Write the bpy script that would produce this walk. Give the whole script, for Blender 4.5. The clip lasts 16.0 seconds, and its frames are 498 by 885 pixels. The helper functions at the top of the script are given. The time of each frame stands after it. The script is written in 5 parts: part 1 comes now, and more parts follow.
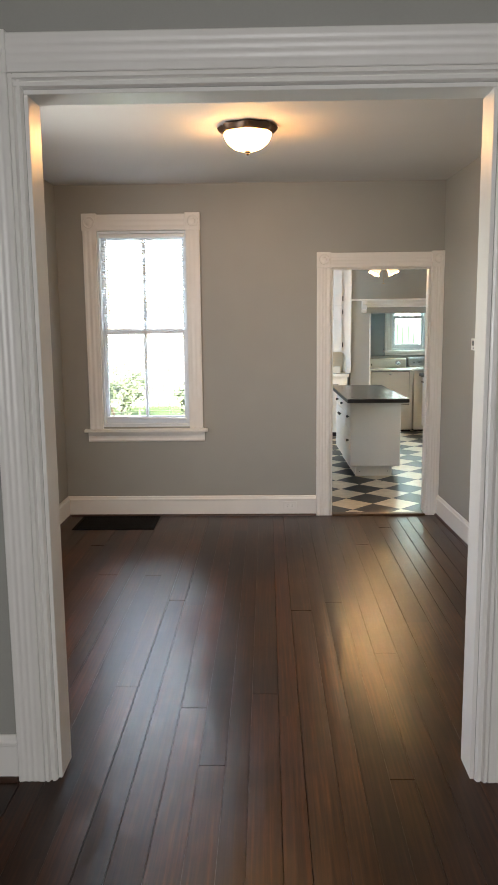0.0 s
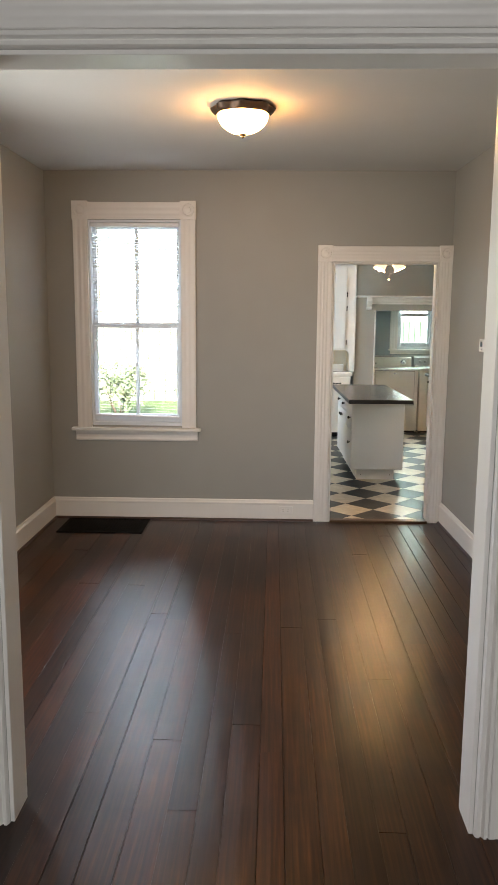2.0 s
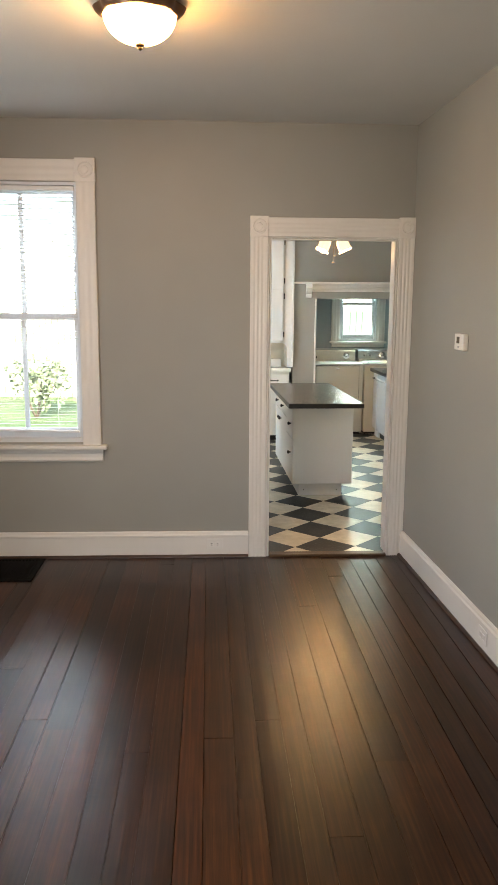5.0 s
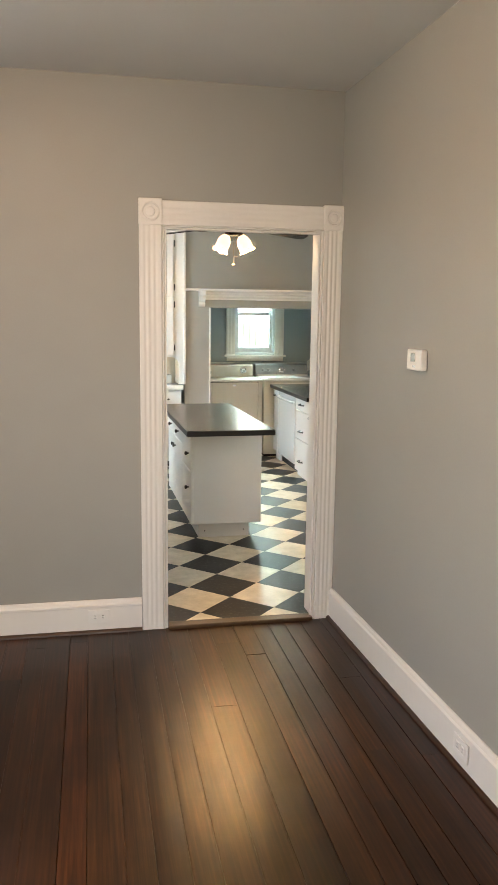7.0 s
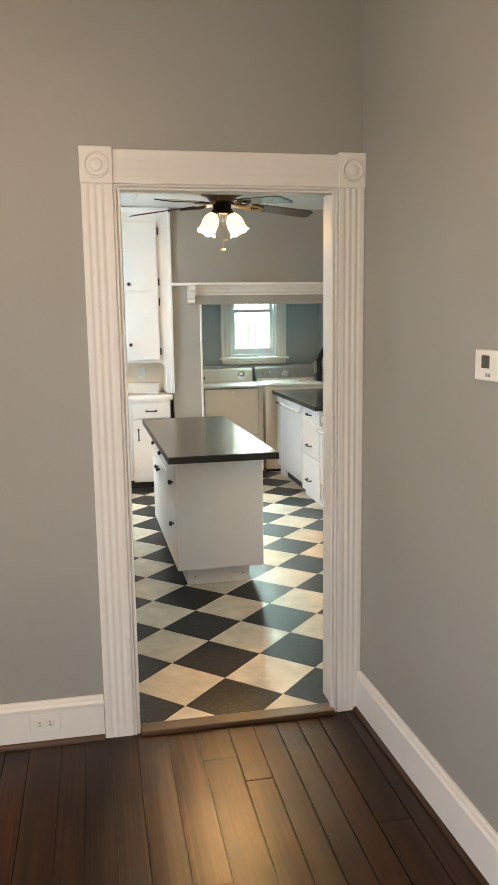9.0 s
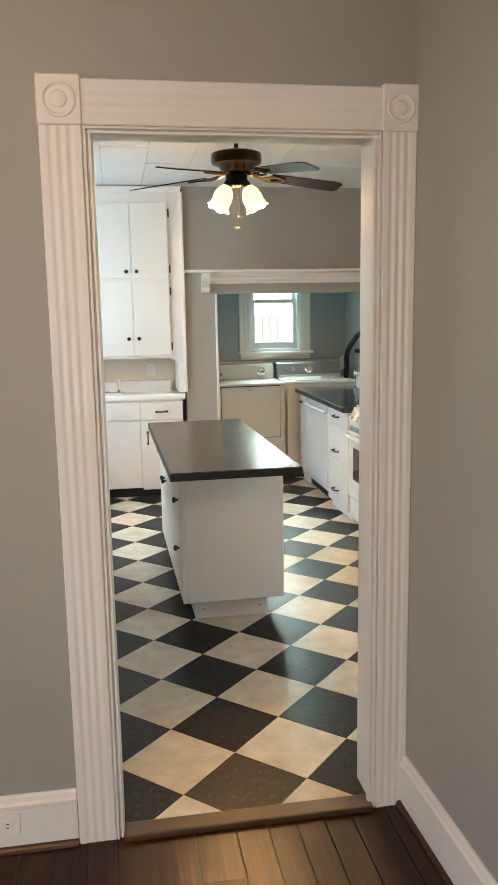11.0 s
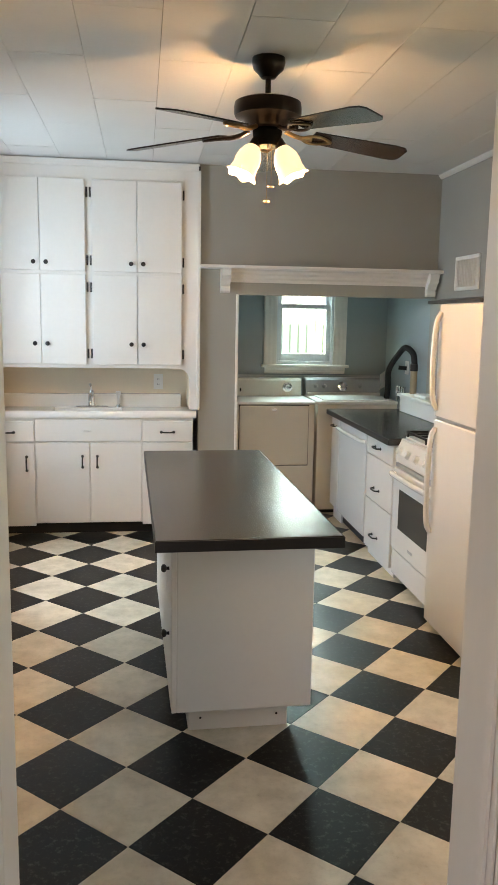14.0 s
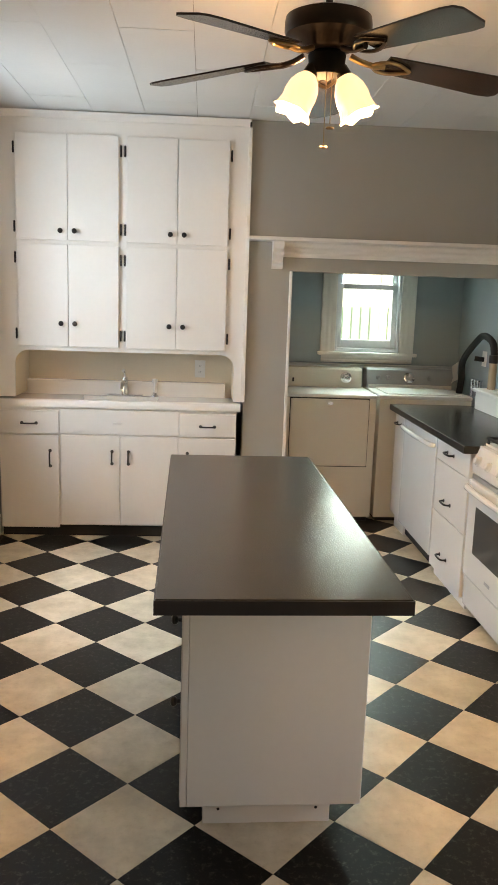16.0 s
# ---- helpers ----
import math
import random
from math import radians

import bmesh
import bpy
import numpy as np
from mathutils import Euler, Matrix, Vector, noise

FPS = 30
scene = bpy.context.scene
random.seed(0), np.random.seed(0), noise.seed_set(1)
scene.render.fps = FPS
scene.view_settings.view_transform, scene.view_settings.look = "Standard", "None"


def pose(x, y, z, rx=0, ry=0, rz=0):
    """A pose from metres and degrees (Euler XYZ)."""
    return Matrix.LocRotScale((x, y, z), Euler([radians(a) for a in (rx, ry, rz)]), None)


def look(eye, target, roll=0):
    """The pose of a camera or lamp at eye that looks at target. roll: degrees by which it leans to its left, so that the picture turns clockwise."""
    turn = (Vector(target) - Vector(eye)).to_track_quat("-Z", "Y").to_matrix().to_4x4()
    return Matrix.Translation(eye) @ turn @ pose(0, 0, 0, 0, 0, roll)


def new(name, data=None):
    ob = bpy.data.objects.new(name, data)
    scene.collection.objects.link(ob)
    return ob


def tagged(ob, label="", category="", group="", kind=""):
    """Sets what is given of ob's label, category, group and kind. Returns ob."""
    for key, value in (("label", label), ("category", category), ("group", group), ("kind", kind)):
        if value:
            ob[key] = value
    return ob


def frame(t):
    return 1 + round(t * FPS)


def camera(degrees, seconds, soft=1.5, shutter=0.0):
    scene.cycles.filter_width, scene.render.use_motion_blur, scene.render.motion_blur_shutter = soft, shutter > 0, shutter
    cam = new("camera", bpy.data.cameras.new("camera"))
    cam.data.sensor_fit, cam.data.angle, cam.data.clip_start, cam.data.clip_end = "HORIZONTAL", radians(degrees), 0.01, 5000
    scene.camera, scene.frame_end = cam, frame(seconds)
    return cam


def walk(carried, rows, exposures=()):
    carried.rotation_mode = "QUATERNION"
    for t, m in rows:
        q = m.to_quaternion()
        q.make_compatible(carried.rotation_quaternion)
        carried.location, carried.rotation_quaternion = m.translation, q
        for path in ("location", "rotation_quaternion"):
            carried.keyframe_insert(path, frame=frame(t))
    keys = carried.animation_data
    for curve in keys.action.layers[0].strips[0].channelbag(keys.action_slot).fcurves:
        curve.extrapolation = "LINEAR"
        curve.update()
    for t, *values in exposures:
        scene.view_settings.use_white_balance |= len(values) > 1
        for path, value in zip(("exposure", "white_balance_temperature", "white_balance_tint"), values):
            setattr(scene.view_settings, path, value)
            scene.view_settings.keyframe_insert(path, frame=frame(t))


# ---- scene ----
cam = camera(35.3, 16.0)
PATH = [
    (0, (0.153, -0.001, 1.682), (0.105, 1.974, 1.373), -0.6),
    (0.5, (0.138, -0.002, 1.690), (0.124, 1.976, 1.393), -0.5),
    (1, (0.127, 0.015, 1.681), (0.135, 1.993, 1.380), -0.5),
    (1.5, (0.160, 0.127, 1.675), (0.161, 2.103, 1.359), -0.0),
    (2, (0.230, 0.315, 1.687), (0.169, 2.288, 1.365), 0.4),
    (2.5, (0.239, 0.472, 1.659), (0.182, 2.444, 1.322), 0.2),
    (3, (0.192, 0.677, 1.688), (0.240, 2.650, 1.367), -0.4),
    (3.5, (0.170, 0.874, 1.663), (0.294, 2.843, 1.336), -0.6),
    (4, (0.231, 1.109, 1.677), (0.317, 3.076, 1.325), 0.2),
    (4.2, (0.265, 1.199, 1.679), (0.328, 3.166, 1.327), 0.4),
    (6.3, (0.321, 2.202, 1.681), (0.539, 4.165, 1.363), 1.3),
    (6.5, (0.313, 2.317, 1.671), (0.548, 4.278, 1.359), 1.6),
    (7, (0.326, 2.637, 1.658), (0.718, 4.572, 1.342), 0.7),
    (7.5, (0.382, 2.913, 1.624), (0.876, 4.819, 1.27), -0.1),
    (8, (0.501, 3.213, 1.631), (0.906, 5.133, 1.244), 0.8),
    (8.5, (0.551, 3.45, 1.615), (0.895, 5.381, 1.225), 0.9),
    (9, (0.589, 3.726, 1.63), (0.97, 5.664, 1.314), -0.8),
    (11.3, (0.78, 4.493, 1.61), (1.097, 6.439, 1.271), -0.9),
    (11.5, (0.798, 4.549, 1.61), (1.114, 6.494, 1.267), -0.7),
    (12, (0.854, 4.761, 1.585), (1.092, 6.717, 1.241), -0.2),
    (12.5, (0.94, 4.956, 1.594), (1.112, 6.921, 1.258), 0.6),
    (13, (0.95, 5.131, 1.585), (1.131, 7.092, 1.237), 0.9),
    (13.5, (0.919, 5.358, 1.601), (1.158, 7.317, 1.273), 0.3),
    (14, (0.932, 5.526, 1.583), (1.201, 7.483, 1.271), 1.0),
    (14.5, (1.023, 5.709, 1.595), (1.216, 7.676, 1.289), 2.0),
    (15, (1.08, 5.839, 1.571), (1.203, 7.807, 1.234), 1.8),
    (15.5, (1.079, 6.01, 1.568), (1.202, 7.972, 1.202), 2.1),
    (16, (1.075, 6.22, 1.577), (1.196, 8.184, 1.216), 1.9),
]
walk(cam, [(t, look(eye, target, roll)) for t, eye, target, roll in PATH], exposures=[(0.0, 2.82, 6750, 10), (1.5, 2.8, 6800, 10), (2.5, 2.74, 6850, 10), (4.0, 2.78, 6950, 10), (6.5, 3.10, 7050, 10), (7.5, 3.25, 7100, 10), (9.0, 3.14, 6950, 10), (11.5, 2.82, 6950, 11), (12.5, 2.62, 7050, 12), (14.0, 2.60, 7000, 14), (15.0, 2.56, 7550, 17), (16.0, 2.57, 7700, 18)])

# ---- world, sun, large lights ----
world = bpy.data.worlds.new("world")
scene.world = world
world.use_nodes = True
wn = world.node_tree.nodes
sky = wn.new("ShaderNodeTexSky")
sky.sky_type = "NISHITA"
sky.sun_disc = False
sky.sun_elevation = radians(25)
sky.sun_rotation = radians(175.6)
wn["Background"].inputs["Strength"].default_value = 0.15
world.node_tree.links.new(sky.outputs["Color"], wn["Background"].inputs["Color"])

sun_lamp = bpy.data.lights.new("sun", "SUN")
sun_lamp.energy, sun_lamp.angle, sun_lamp.color = 4.5, radians(0.6), (1.0, 0.95, 0.88)
sun = new("sun", sun_lamp)
sun.matrix_world = look((2, -26, 12.2), (0, 0, 0))


def area_light(name, eye, target, w, h, watts, color=(0.80, 0.90, 1.0)):
    """Daylight that comes in by one window opening; the front room's lamp is a fill without one."""
    lamp = bpy.data.lights.new(name, "AREA")
    lamp.shape, lamp.size, lamp.size_y, lamp.energy, lamp.color = "RECTANGLE", w, h, watts, color
    ob = new(name, lamp)
    ob.matrix_world = look(eye, target)
    return ob


# plan
XL, XR = -1.605, 1.655
YF0, YF1 = 2.690, 2.835         # wall between front room and dining room
YW, YK0 = 6.685, 6.83           # wall between dining room and kitchen
YC, YK1 = 11.215, 11.235        # cabinet front, kitchen far wall
KL, KR = -0.232, 3.11           # kitchen side walls
YE = 12.40                      # laundry far wall
CD, CK = 2.80, 2.645            # ceilings
ZF = -0.010                     # plank floor, a little under the tiles

area_light("daylight_dining", (-1.25, 10.6, 3.65), (-0.75, 5.2, 0.6), 1.5, 1.4, 60, (0.76, 0.88, 1.0))
area_light("daylight_dining_west", (XL - 0.10, 4.1, 1.55), (3, 4.3, 0.2), 0.9, 1.5, 7.2, (0.94, 0.95, 1.0))
area_light("daylight_laundry", (2.45, 14.0, 3.15), (2.32, 11.9, 0.9), 1.7, 1.8, 82, (0.64, 0.94, 0.92))
area_light("daylight_kitchen", (KL - 0.30, 10.40, 1.75), (3, 10.7, 1.35), 0.8, 1.3, 4.6, (0.54, 0.77, 1.0))
area_light("daylight_kitchen_east", (KR + 0.07, 7.50, 1.25), (0, 7.7, 0.7), 0.75, 1.4, 1.0, (1.0, 0.97, 0.84))
# added fill lamp just before the solid south wall, behind the camera
area_light("front_fill", (0.3, -2.58, 1.65), (0.2, 3, 1.5), 2.2, 1.5, 15, (0.95, 0.96, 1.0))


def warm_point(name, at, watts, radius=0.03):
    """A warm point lamp, in a fitting or bare as a fill."""
    lamp = bpy.data.lights.new(name, "POINT")
    lamp.energy, lamp.color, lamp.shadow_soft_size = watts, (1.0, 0.60, 0.27), radius
    ob = new(name, lamp)
    ob.location = at
    return ob


# ---- materials ----
def material(name):
    m = bpy.data.materials.new(name)
    m.use_nodes = True
    return m, m.node_tree.nodes, m.node_tree.links, m.node_tree.nodes["Principled BSDF"]


def coords(n, l, scale=(1, 1, 1)):
    tc, mp = n.new("ShaderNodeTexCoord"), n.new("ShaderNodeMapping")
    mp.inputs["Scale"].default_value = scale
    l.new(tc.outputs["Object"], mp.inputs["Vector"])
    return mp.outputs["Vector"]


def noise_node(n, l, vec, scale, detail=4.0, rough=0.55):
    t = n.new("ShaderNodeTexNoise")
    t.inputs["Scale"].default_value, t.inputs["Detail"].default_value, t.inputs["Roughness"].default_value = scale, detail, rough
    l.new(vec, t.inputs["Vector"])
    return t.outputs["Fac"]


def ramp(n, l, fac, stops):
    r = n.new("ShaderNodeValToRGB")
    while len(r.color_ramp.elements) < len(stops):
        r.color_ramp.elements.new(0.5)
    for e, (p, c) in zip(r.color_ramp.elements, stops):
        e.position, e.color = p, (*c, 1)
    l.new(fac, r.inputs["Fac"])
    return r.outputs["Color"]


def bump(n, l, bsdf, height, strength, distance=0.002):
    b = n.new("ShaderNodeBump")
    b.inputs["Strength"].default_value, b.inputs["Distance"].default_value = strength, distance
    l.new(height, b.inputs["Height"])
    l.new(b.outputs["Normal"], bsdf.inputs["Normal"])


def mixed(n, l, fac, a, b, mode="MIX"):
    m = n.new("ShaderNodeMix")
    m.data_type, m.blend_type = "RGBA", mode
    for s, v in ((m.inputs["Factor"], fac), (m.inputs[6], a), (m.inputs[7], b)):
        if isinstance(v, (int, float)):
            s.default_value = v
        elif isinstance(v, tuple):
            s.default_value = (*v, 1)
        else:
            l.new(v, s)
    return m.outputs[2]


def painted(name, c, rough=0.5, spread=0.06, grain=60.0, relief=0.15, blotch=1.3, scale=(1, 1, 1), metal=0.0, coat=0.0):
    """A painted or plain surface: two scales of tone, uneven gloss, fine relief."""
    m, n, l, b = material(name)
    v = coords(n, l, scale)
    big, fine = noise_node(n, l, v, blotch, 3), noise_node(n, l, v, grain, 5)
    lo, hi = tuple(x * (1 - spread) for x in c), tuple(min(1, x * (1 + spread)) for x in c)
    tone = ramp(n, l, big, [(0.3, lo), (0.7, hi)])
    tone2 = ramp(n, l, fine, [(0.35, (1 - spread / 2,) * 3), (0.65, (1, 1, 1))])
    l.new(mixed(n, l, 1.0, tone, tone2, "MULTIPLY"), b.inputs["Base Color"])
    r = n.new("ShaderNodeMapRange")
    r.inputs["To Min"].default_value, r.inputs["To Max"].default_value = rough * 0.85, min(1, rough * 1.15)
    l.new(big, r.inputs["Value"])
    l.new(r.outputs["Result"], b.inputs["Roughness"])
    b.inputs["Metallic"].default_value = metal
    b.inputs["Coat Weight"].default_value = coat
    bump(n, l, b, fine, relief)
    return m


def glowing(name, c, strength, base=(0.9, 0.85, 0.75)):
    m, n, l, b = material(name)
    b.inputs["Base Color"].default_value = (*base, 1)
    b.inputs["Roughness"].default_value = 0.3
    v = coords(n, l)
    fac = noise_node(n, l, v, 9, 3)
    l.new(ramp(n, l, fac, [(0.3, tuple(x * 0.75 for x in c)), (0.7, c)]), b.inputs["Emission Color"])
    b.inputs["Emission Strength"].default_value = strength
    return m


def wood_floor():
    m, n, l, b = material("varnished_dark_floor_wood")
    info = n.new("ShaderNodeObjectInfo")
    tc, add, mp = n.new("ShaderNodeTexCoord"), n.new("ShaderNodeVectorMath"), n.new("ShaderNodeMapping")
    comb = n.new("ShaderNodeCombineXYZ")
    mul = n.new("ShaderNodeMath")
    mul.operation = "MULTIPLY"
    mul.inputs[1].default_value = 37.0
    l.new(info.outputs["Random"], mul.inputs[0])
    for i in range(3):
        l.new(mul.outputs[0], comb.inputs[i])
    geo = n.new("ShaderNodeNewGeometry")
    l.new(geo.outputs["Position"], add.inputs[0])
    l.new(comb.outputs[0], add.inputs[1])
    mp.inputs["Scale"].default_value = (26, 0.7, 1)
    l.new(add.outputs[0], mp.inputs["Vector"])
    grain = noise_node(n, l, mp.outputs["Vector"], 3.0, 8, 0.65)
    mp2 = n.new("ShaderNodeMapping")
    mp2.inputs["Scale"].default_value = (6, 0.22, 1)
    l.new(add.outputs[0], mp2.inputs["Vector"])
    wave = n.new("ShaderNodeTexWave")
    wave.wave_type, wave.bands_direction = "BANDS", "X"
    wave.inputs["Scale"].default_value, wave.inputs["Distortion"].default_value = 2.6, 3.2
    wave.inputs["Detail"].default_value, wave.inputs["Detail Scale"].default_value = 1.5, 0.9
    l.new(mp2.outputs["Vector"], wave.inputs["Vector"])
    mp3 = n.new("ShaderNodeMapping")
    mp3.inputs["Scale"].default_value = (1.0, 0.45, 1)
    l.new(geo.outputs["Position"], mp3.inputs["Vector"])
    blot = noise_node(n, l, geo.outputs["Position"], 1.6, 5, 0.6)
    dark = ramp(n, l, grain, [(0.28, (0.014, 0.0056, 0.0028)), (0.52, (0.042, 0.0155, 0.0058)), (0.80, (0.098, 0.037, 0.0125))])
    plank = ramp(n, l, info.outputs["Random"], [(0.0, (0.50, 0.48, 0.52)), (0.3, (0.85, 0.85, 0.82)), (0.6, (1.25, 1.0, 0.86)), (0.85, (1.05, 1.10, 1.0)), (1.0, (0.62, 0.70, 0.70))])
    c1 = mixed(n, l, 1.0, dark, plank, "MULTIPLY")
    c2 = mixed(n, l, 0.28, c1, ramp(n, l, wave.outputs["Fac"], [(0.2, (0.45, 0.42, 0.42)), (0.8, (1.1, 1.1, 1.1))]), "MULTIPLY")
    c3 = mixed(n, l, 1.0, c2, ramp(n, l, blot, [(0.28, (0.45, 0.43, 0.43)), (0.50, (0.95, 0.93, 0.91)), (0.72, (1.45, 1.36, 1.18))]), "MULTIPLY")
    l.new(c3, b.inputs["Base Color"])
    b.inputs["Specular IOR Level"].default_value = 0.28
    # varnish gloss that wanders slowly along the boards
    wear = noise_node(n, l, mp3.outputs["Vector"], 2.2, 3, 0.5)
    gloss = n.new("ShaderNodeMapRange")
    gloss.inputs["From Min"].default_value, gloss.inputs["From Max"].default_value = 0.25, 0.75
    gloss.inputs["To Min"].default_value, gloss.inputs["To Max"].default_value = 0.285, 0.345
    l.new(wear, gloss.inputs["Value"])
    l.new(gloss.outputs["Result"], b.inputs["Roughness"])
    # raised grain under thin varnish
    mp4 = n.new("ShaderNodeMapping")
    mp4.inputs["Scale"].default_value = (30, 1.1, 1)
    l.new(add.outputs[0], mp4.inputs["Vector"])
    ridge = noise_node(n, l, mp4.outputs["Vector"], 2.0, 2, 0.5)
    bump(n, l, b, ridge, 0.16, 0.0014)
    return m


def vinyl_tile(name, base, fleck, rough):
    m, n, l, b = material(name)
    geo, info = n.new("ShaderNodeNewGeometry"), n.new("ShaderNodeObjectInfo")
    pos = geo.outputs["Position"]
    fl = noise_node(n, l, pos, 42, 7, 0.75)
    sm = noise_node(n, l, pos, 9, 5, 0.65)
    dirt = noise_node(n, l, pos, 2.2, 4)
    c = ramp(n, l, fl, [(0.53, base), (0.70, fleck)])
    c = mixed(n, l, 1.0, c, ramp(n, l, sm, [(0.3, (0.78, 0.77, 0.73)), (0.65, (1.06, 1.06, 1.06))]), "MULTIPLY")
    c = mixed(n, l, 1.0, c, ramp(n, l, info.outputs["Random"], [(0.0, (0.90, 0.90, 0.90)), (1.0, (1.06, 1.05, 1.03))]), "MULTIPLY")
    c = mixed(n, l, 1.0, c, ramp(n, l, dirt, [(0.3, (0.90, 0.88, 0.84)), (0.6, (1, 1, 1))]), "MULTIPLY")
    l.new(c, b.inputs["Base Color"])
    gloss = n.new("ShaderNodeMapRange")
    gloss.inputs["From Min"].default_value, gloss.inputs["From Max"].default_value = 0.3, 0.7
    gloss.inputs["To Min"].default_value, gloss.inputs["To Max"].default_value = rough * 0.98, rough * 1.25
    l.new(dirt, gloss.inputs["Value"])
    l.new(gloss.outputs["Result"], b.inputs["Roughness"])
    b.inputs["Specular IOR Level"].default_value = 0.21
    bump(n, l, b, sm, 0.05, 0.001)
    return m


def glass(name):
    m, n, l, b = material(name)
    b.inputs["Transmission Weight"].default_value, b.inputs["Roughness"].default_value, b.inputs["IOR"].default_value = 1.0, 0.0, 1.45
    return m


WALL = painted("warm_grey_wall_paint", (0.340, 0.340, 0.311), 0.5, 0.045, 140, 0.12)
# wall grey with the window's blue daylight mixed into the colour
LAUNDRYW = painted("daylight_tinted_laundry_paint", (0.325, 0.385, 0.410), 0.5, 0.045, 140, 0.12)
TRIM = painted("glossy_white_trim_paint", (0.78, 0.765, 0.73), 0.34, 0.03, 30, 0.08, 2.0, (1, 1, 0.3))
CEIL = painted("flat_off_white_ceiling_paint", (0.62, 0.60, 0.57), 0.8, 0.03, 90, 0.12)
CEILK = painted("white_ceiling_boards_paint", (0.70, 0.69, 0.665), 0.45, 0.04, 60, 0.15)
SEAM = painted("dusty_seam", (0.30, 0.27, 0.23), 0.9)
CAB = painted("white_cabinet_enamel", (0.80, 0.785, 0.75), 0.32, 0.03, 40, 0.08)
ISLE = painted("white_melamine_panel", (0.74, 0.72, 0.68), 0.4, 0.03, 50, 0.06)
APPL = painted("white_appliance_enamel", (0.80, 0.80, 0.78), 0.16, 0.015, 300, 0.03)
# darker and yellower than APPL, for machine bodies under the whiter tops
APPLO = painted("almond_white_enamel", (0.72, 0.70, 0.63), 0.25, 0.03, 300, 0.03)
PORC = painted("white_porcelain_enamel", (0.84, 0.82, 0.77), 0.12, 0.02, 30, 0.03)
GREYP = painted("silver_grey_console_plastic", (0.36, 0.38, 0.40), 0.3, 0.03, 200, 0.04, metal=0.3)
TOP = painted("dark_laminate_worktop", (0.030, 0.028, 0.025), 0.24, 0.15, 220, 0.05)
EDGE = painted("black_worktop_edge", (0.012, 0.010, 0.010), 0.4, 0.1, 200, 0.05)
BLACK = painted("black_iron_hardware", (0.010, 0.009, 0.009), 0.38, 0.2, 150, 0.1)
KICK = painted("black_toe_kick", (0.012, 0.011, 0.011), 0.6)
BRONZE = painted("oil_rubbed_bronze", (0.030, 0.020, 0.015), 0.35, 0.2, 80, 0.08, metal=0.7)
DARKMETAL = painted("dark_bronze_light_kit", (0.004, 0.003, 0.0025), 0.7, 0.2, 80, 0.08)
DARKMETAL.node_tree.nodes["Principled BSDF"].inputs["Specular IOR Level"].default_value = 0.12
BRASS = painted("antique_brass_highlight", (0.35, 0.24, 0.12), 0.3, 0.15, 80, 0.05, metal=1.0)
BLADE = painted("dark_walnut_fan_blade", (0.030, 0.022, 0.020), 0.26, 0.3, 12, 0.05, 4.0, (1, 1, 1))
CHROME = painted("chrome", (0.75, 0.76, 0.78), 0.10, 0.02, 100, 0.01, metal=1.0)
RUBBER = painted("black_rubber_hose", (0.006, 0.006, 0.007), 0.75)
PVC = painted("tan_pvc_pipe", (0.45, 0.36, 0.24), 0.4, 0.08)
PLASTIC = painted("white_plastic", (0.80, 0.79, 0.76), 0.3, 0.02, 100, 0.03)
DARKGLASS = painted("smoked_oven_glass", (0.085, 0.088, 0.085), 0.08, 0.05, 200, 0.0)
CASTIRON = painted("cast_iron_grate", (0.012, 0.012, 0.012), 0.6, 0.2, 150, 0.2)
STEEL = painted("brushed_steel_hood", (0.10, 0.10, 0.10), 0.35, 0.06, 200, 0.05, metal=0.6)
LEDGE = painted("pale_grey_shelf_paint", (0.50, 0.54, 0.56), 0.35, 0.03)
BACKSPLASH = painted("beige_backsplash_paint", (0.78, 0.68, 0.53), 0.45, 0.04, 80, 0.1)
SIDING = painted("white_exterior_siding", (0.7, 0.7, 0.68), 0.6)
BLINDM = painted("white_vinyl_blind", (0.82, 0.83, 0.84), 0.4, 0.02)
# white sash paint; the blue cast of the sky is put into it
SASH = painted("sky_tinted_white_sash_paint", (0.74, 0.78, 0.82), 0.35, 0.03)
FLOORW = wood_floor()
OAK = painted("worn_threshold_wood", (0.070, 0.036, 0.014), 0.42, 0.3, 40, 0.2, 3.0, (1, 8, 8))
SHOE = painted("dark_stained_shoe_moulding", (0.045, 0.018, 0.009), 0.35, 0.25, 30, 0.1)
GAP = painted("dark_floor_gap", (0.008, 0.005, 0.004), 0.8)
REGM = painted("matt_black_register", (0.004, 0.004, 0.004), 0.75)
REGM.node_tree.nodes["Principled BSDF"].inputs["Specular IOR Level"].default_value = 0.12
RIM = painted("warm_bronze_rim", (0.10, 0.055, 0.032), 0.4, 0.2, 60, 0.1, metal=0.4)
TILEB = vinyl_tile("black_marbled_vinyl", (0.006, 0.006, 0.006), (0.075, 0.075, 0.072), 0.295)
TILEW = vinyl_tile("cream_marbled_vinyl", (0.70, 0.64, 0.52), (0.62, 0.55, 0.43), 0.30)
GLASS = glass("window_glass")
LAMPG = glowing("lit_frosted_glass", (1.0, 0.50, 0.16), 13.5)
SHADEG = glowing("lit_tulip_glass", (1.0, 0.63, 0.30), 0.37, (0.84, 0.70, 0.50))
GRASS = painted("lawn_grass", (0.09, 0.15, 0.045), 0.9, 0.35, 30, 0.5, 0.6)
# leaf green lightened to carry the overexposed haze of the view
LEAF = painted("haze_paled_green_leaves", (0.20, 0.25, 0.15), 0.6, 0.4, 20, 0.2, 3.0)
BARK = painted("tree_bark", (0.09, 0.065, 0.045), 0.9, 0.3, 20, 0.5, 2.0)
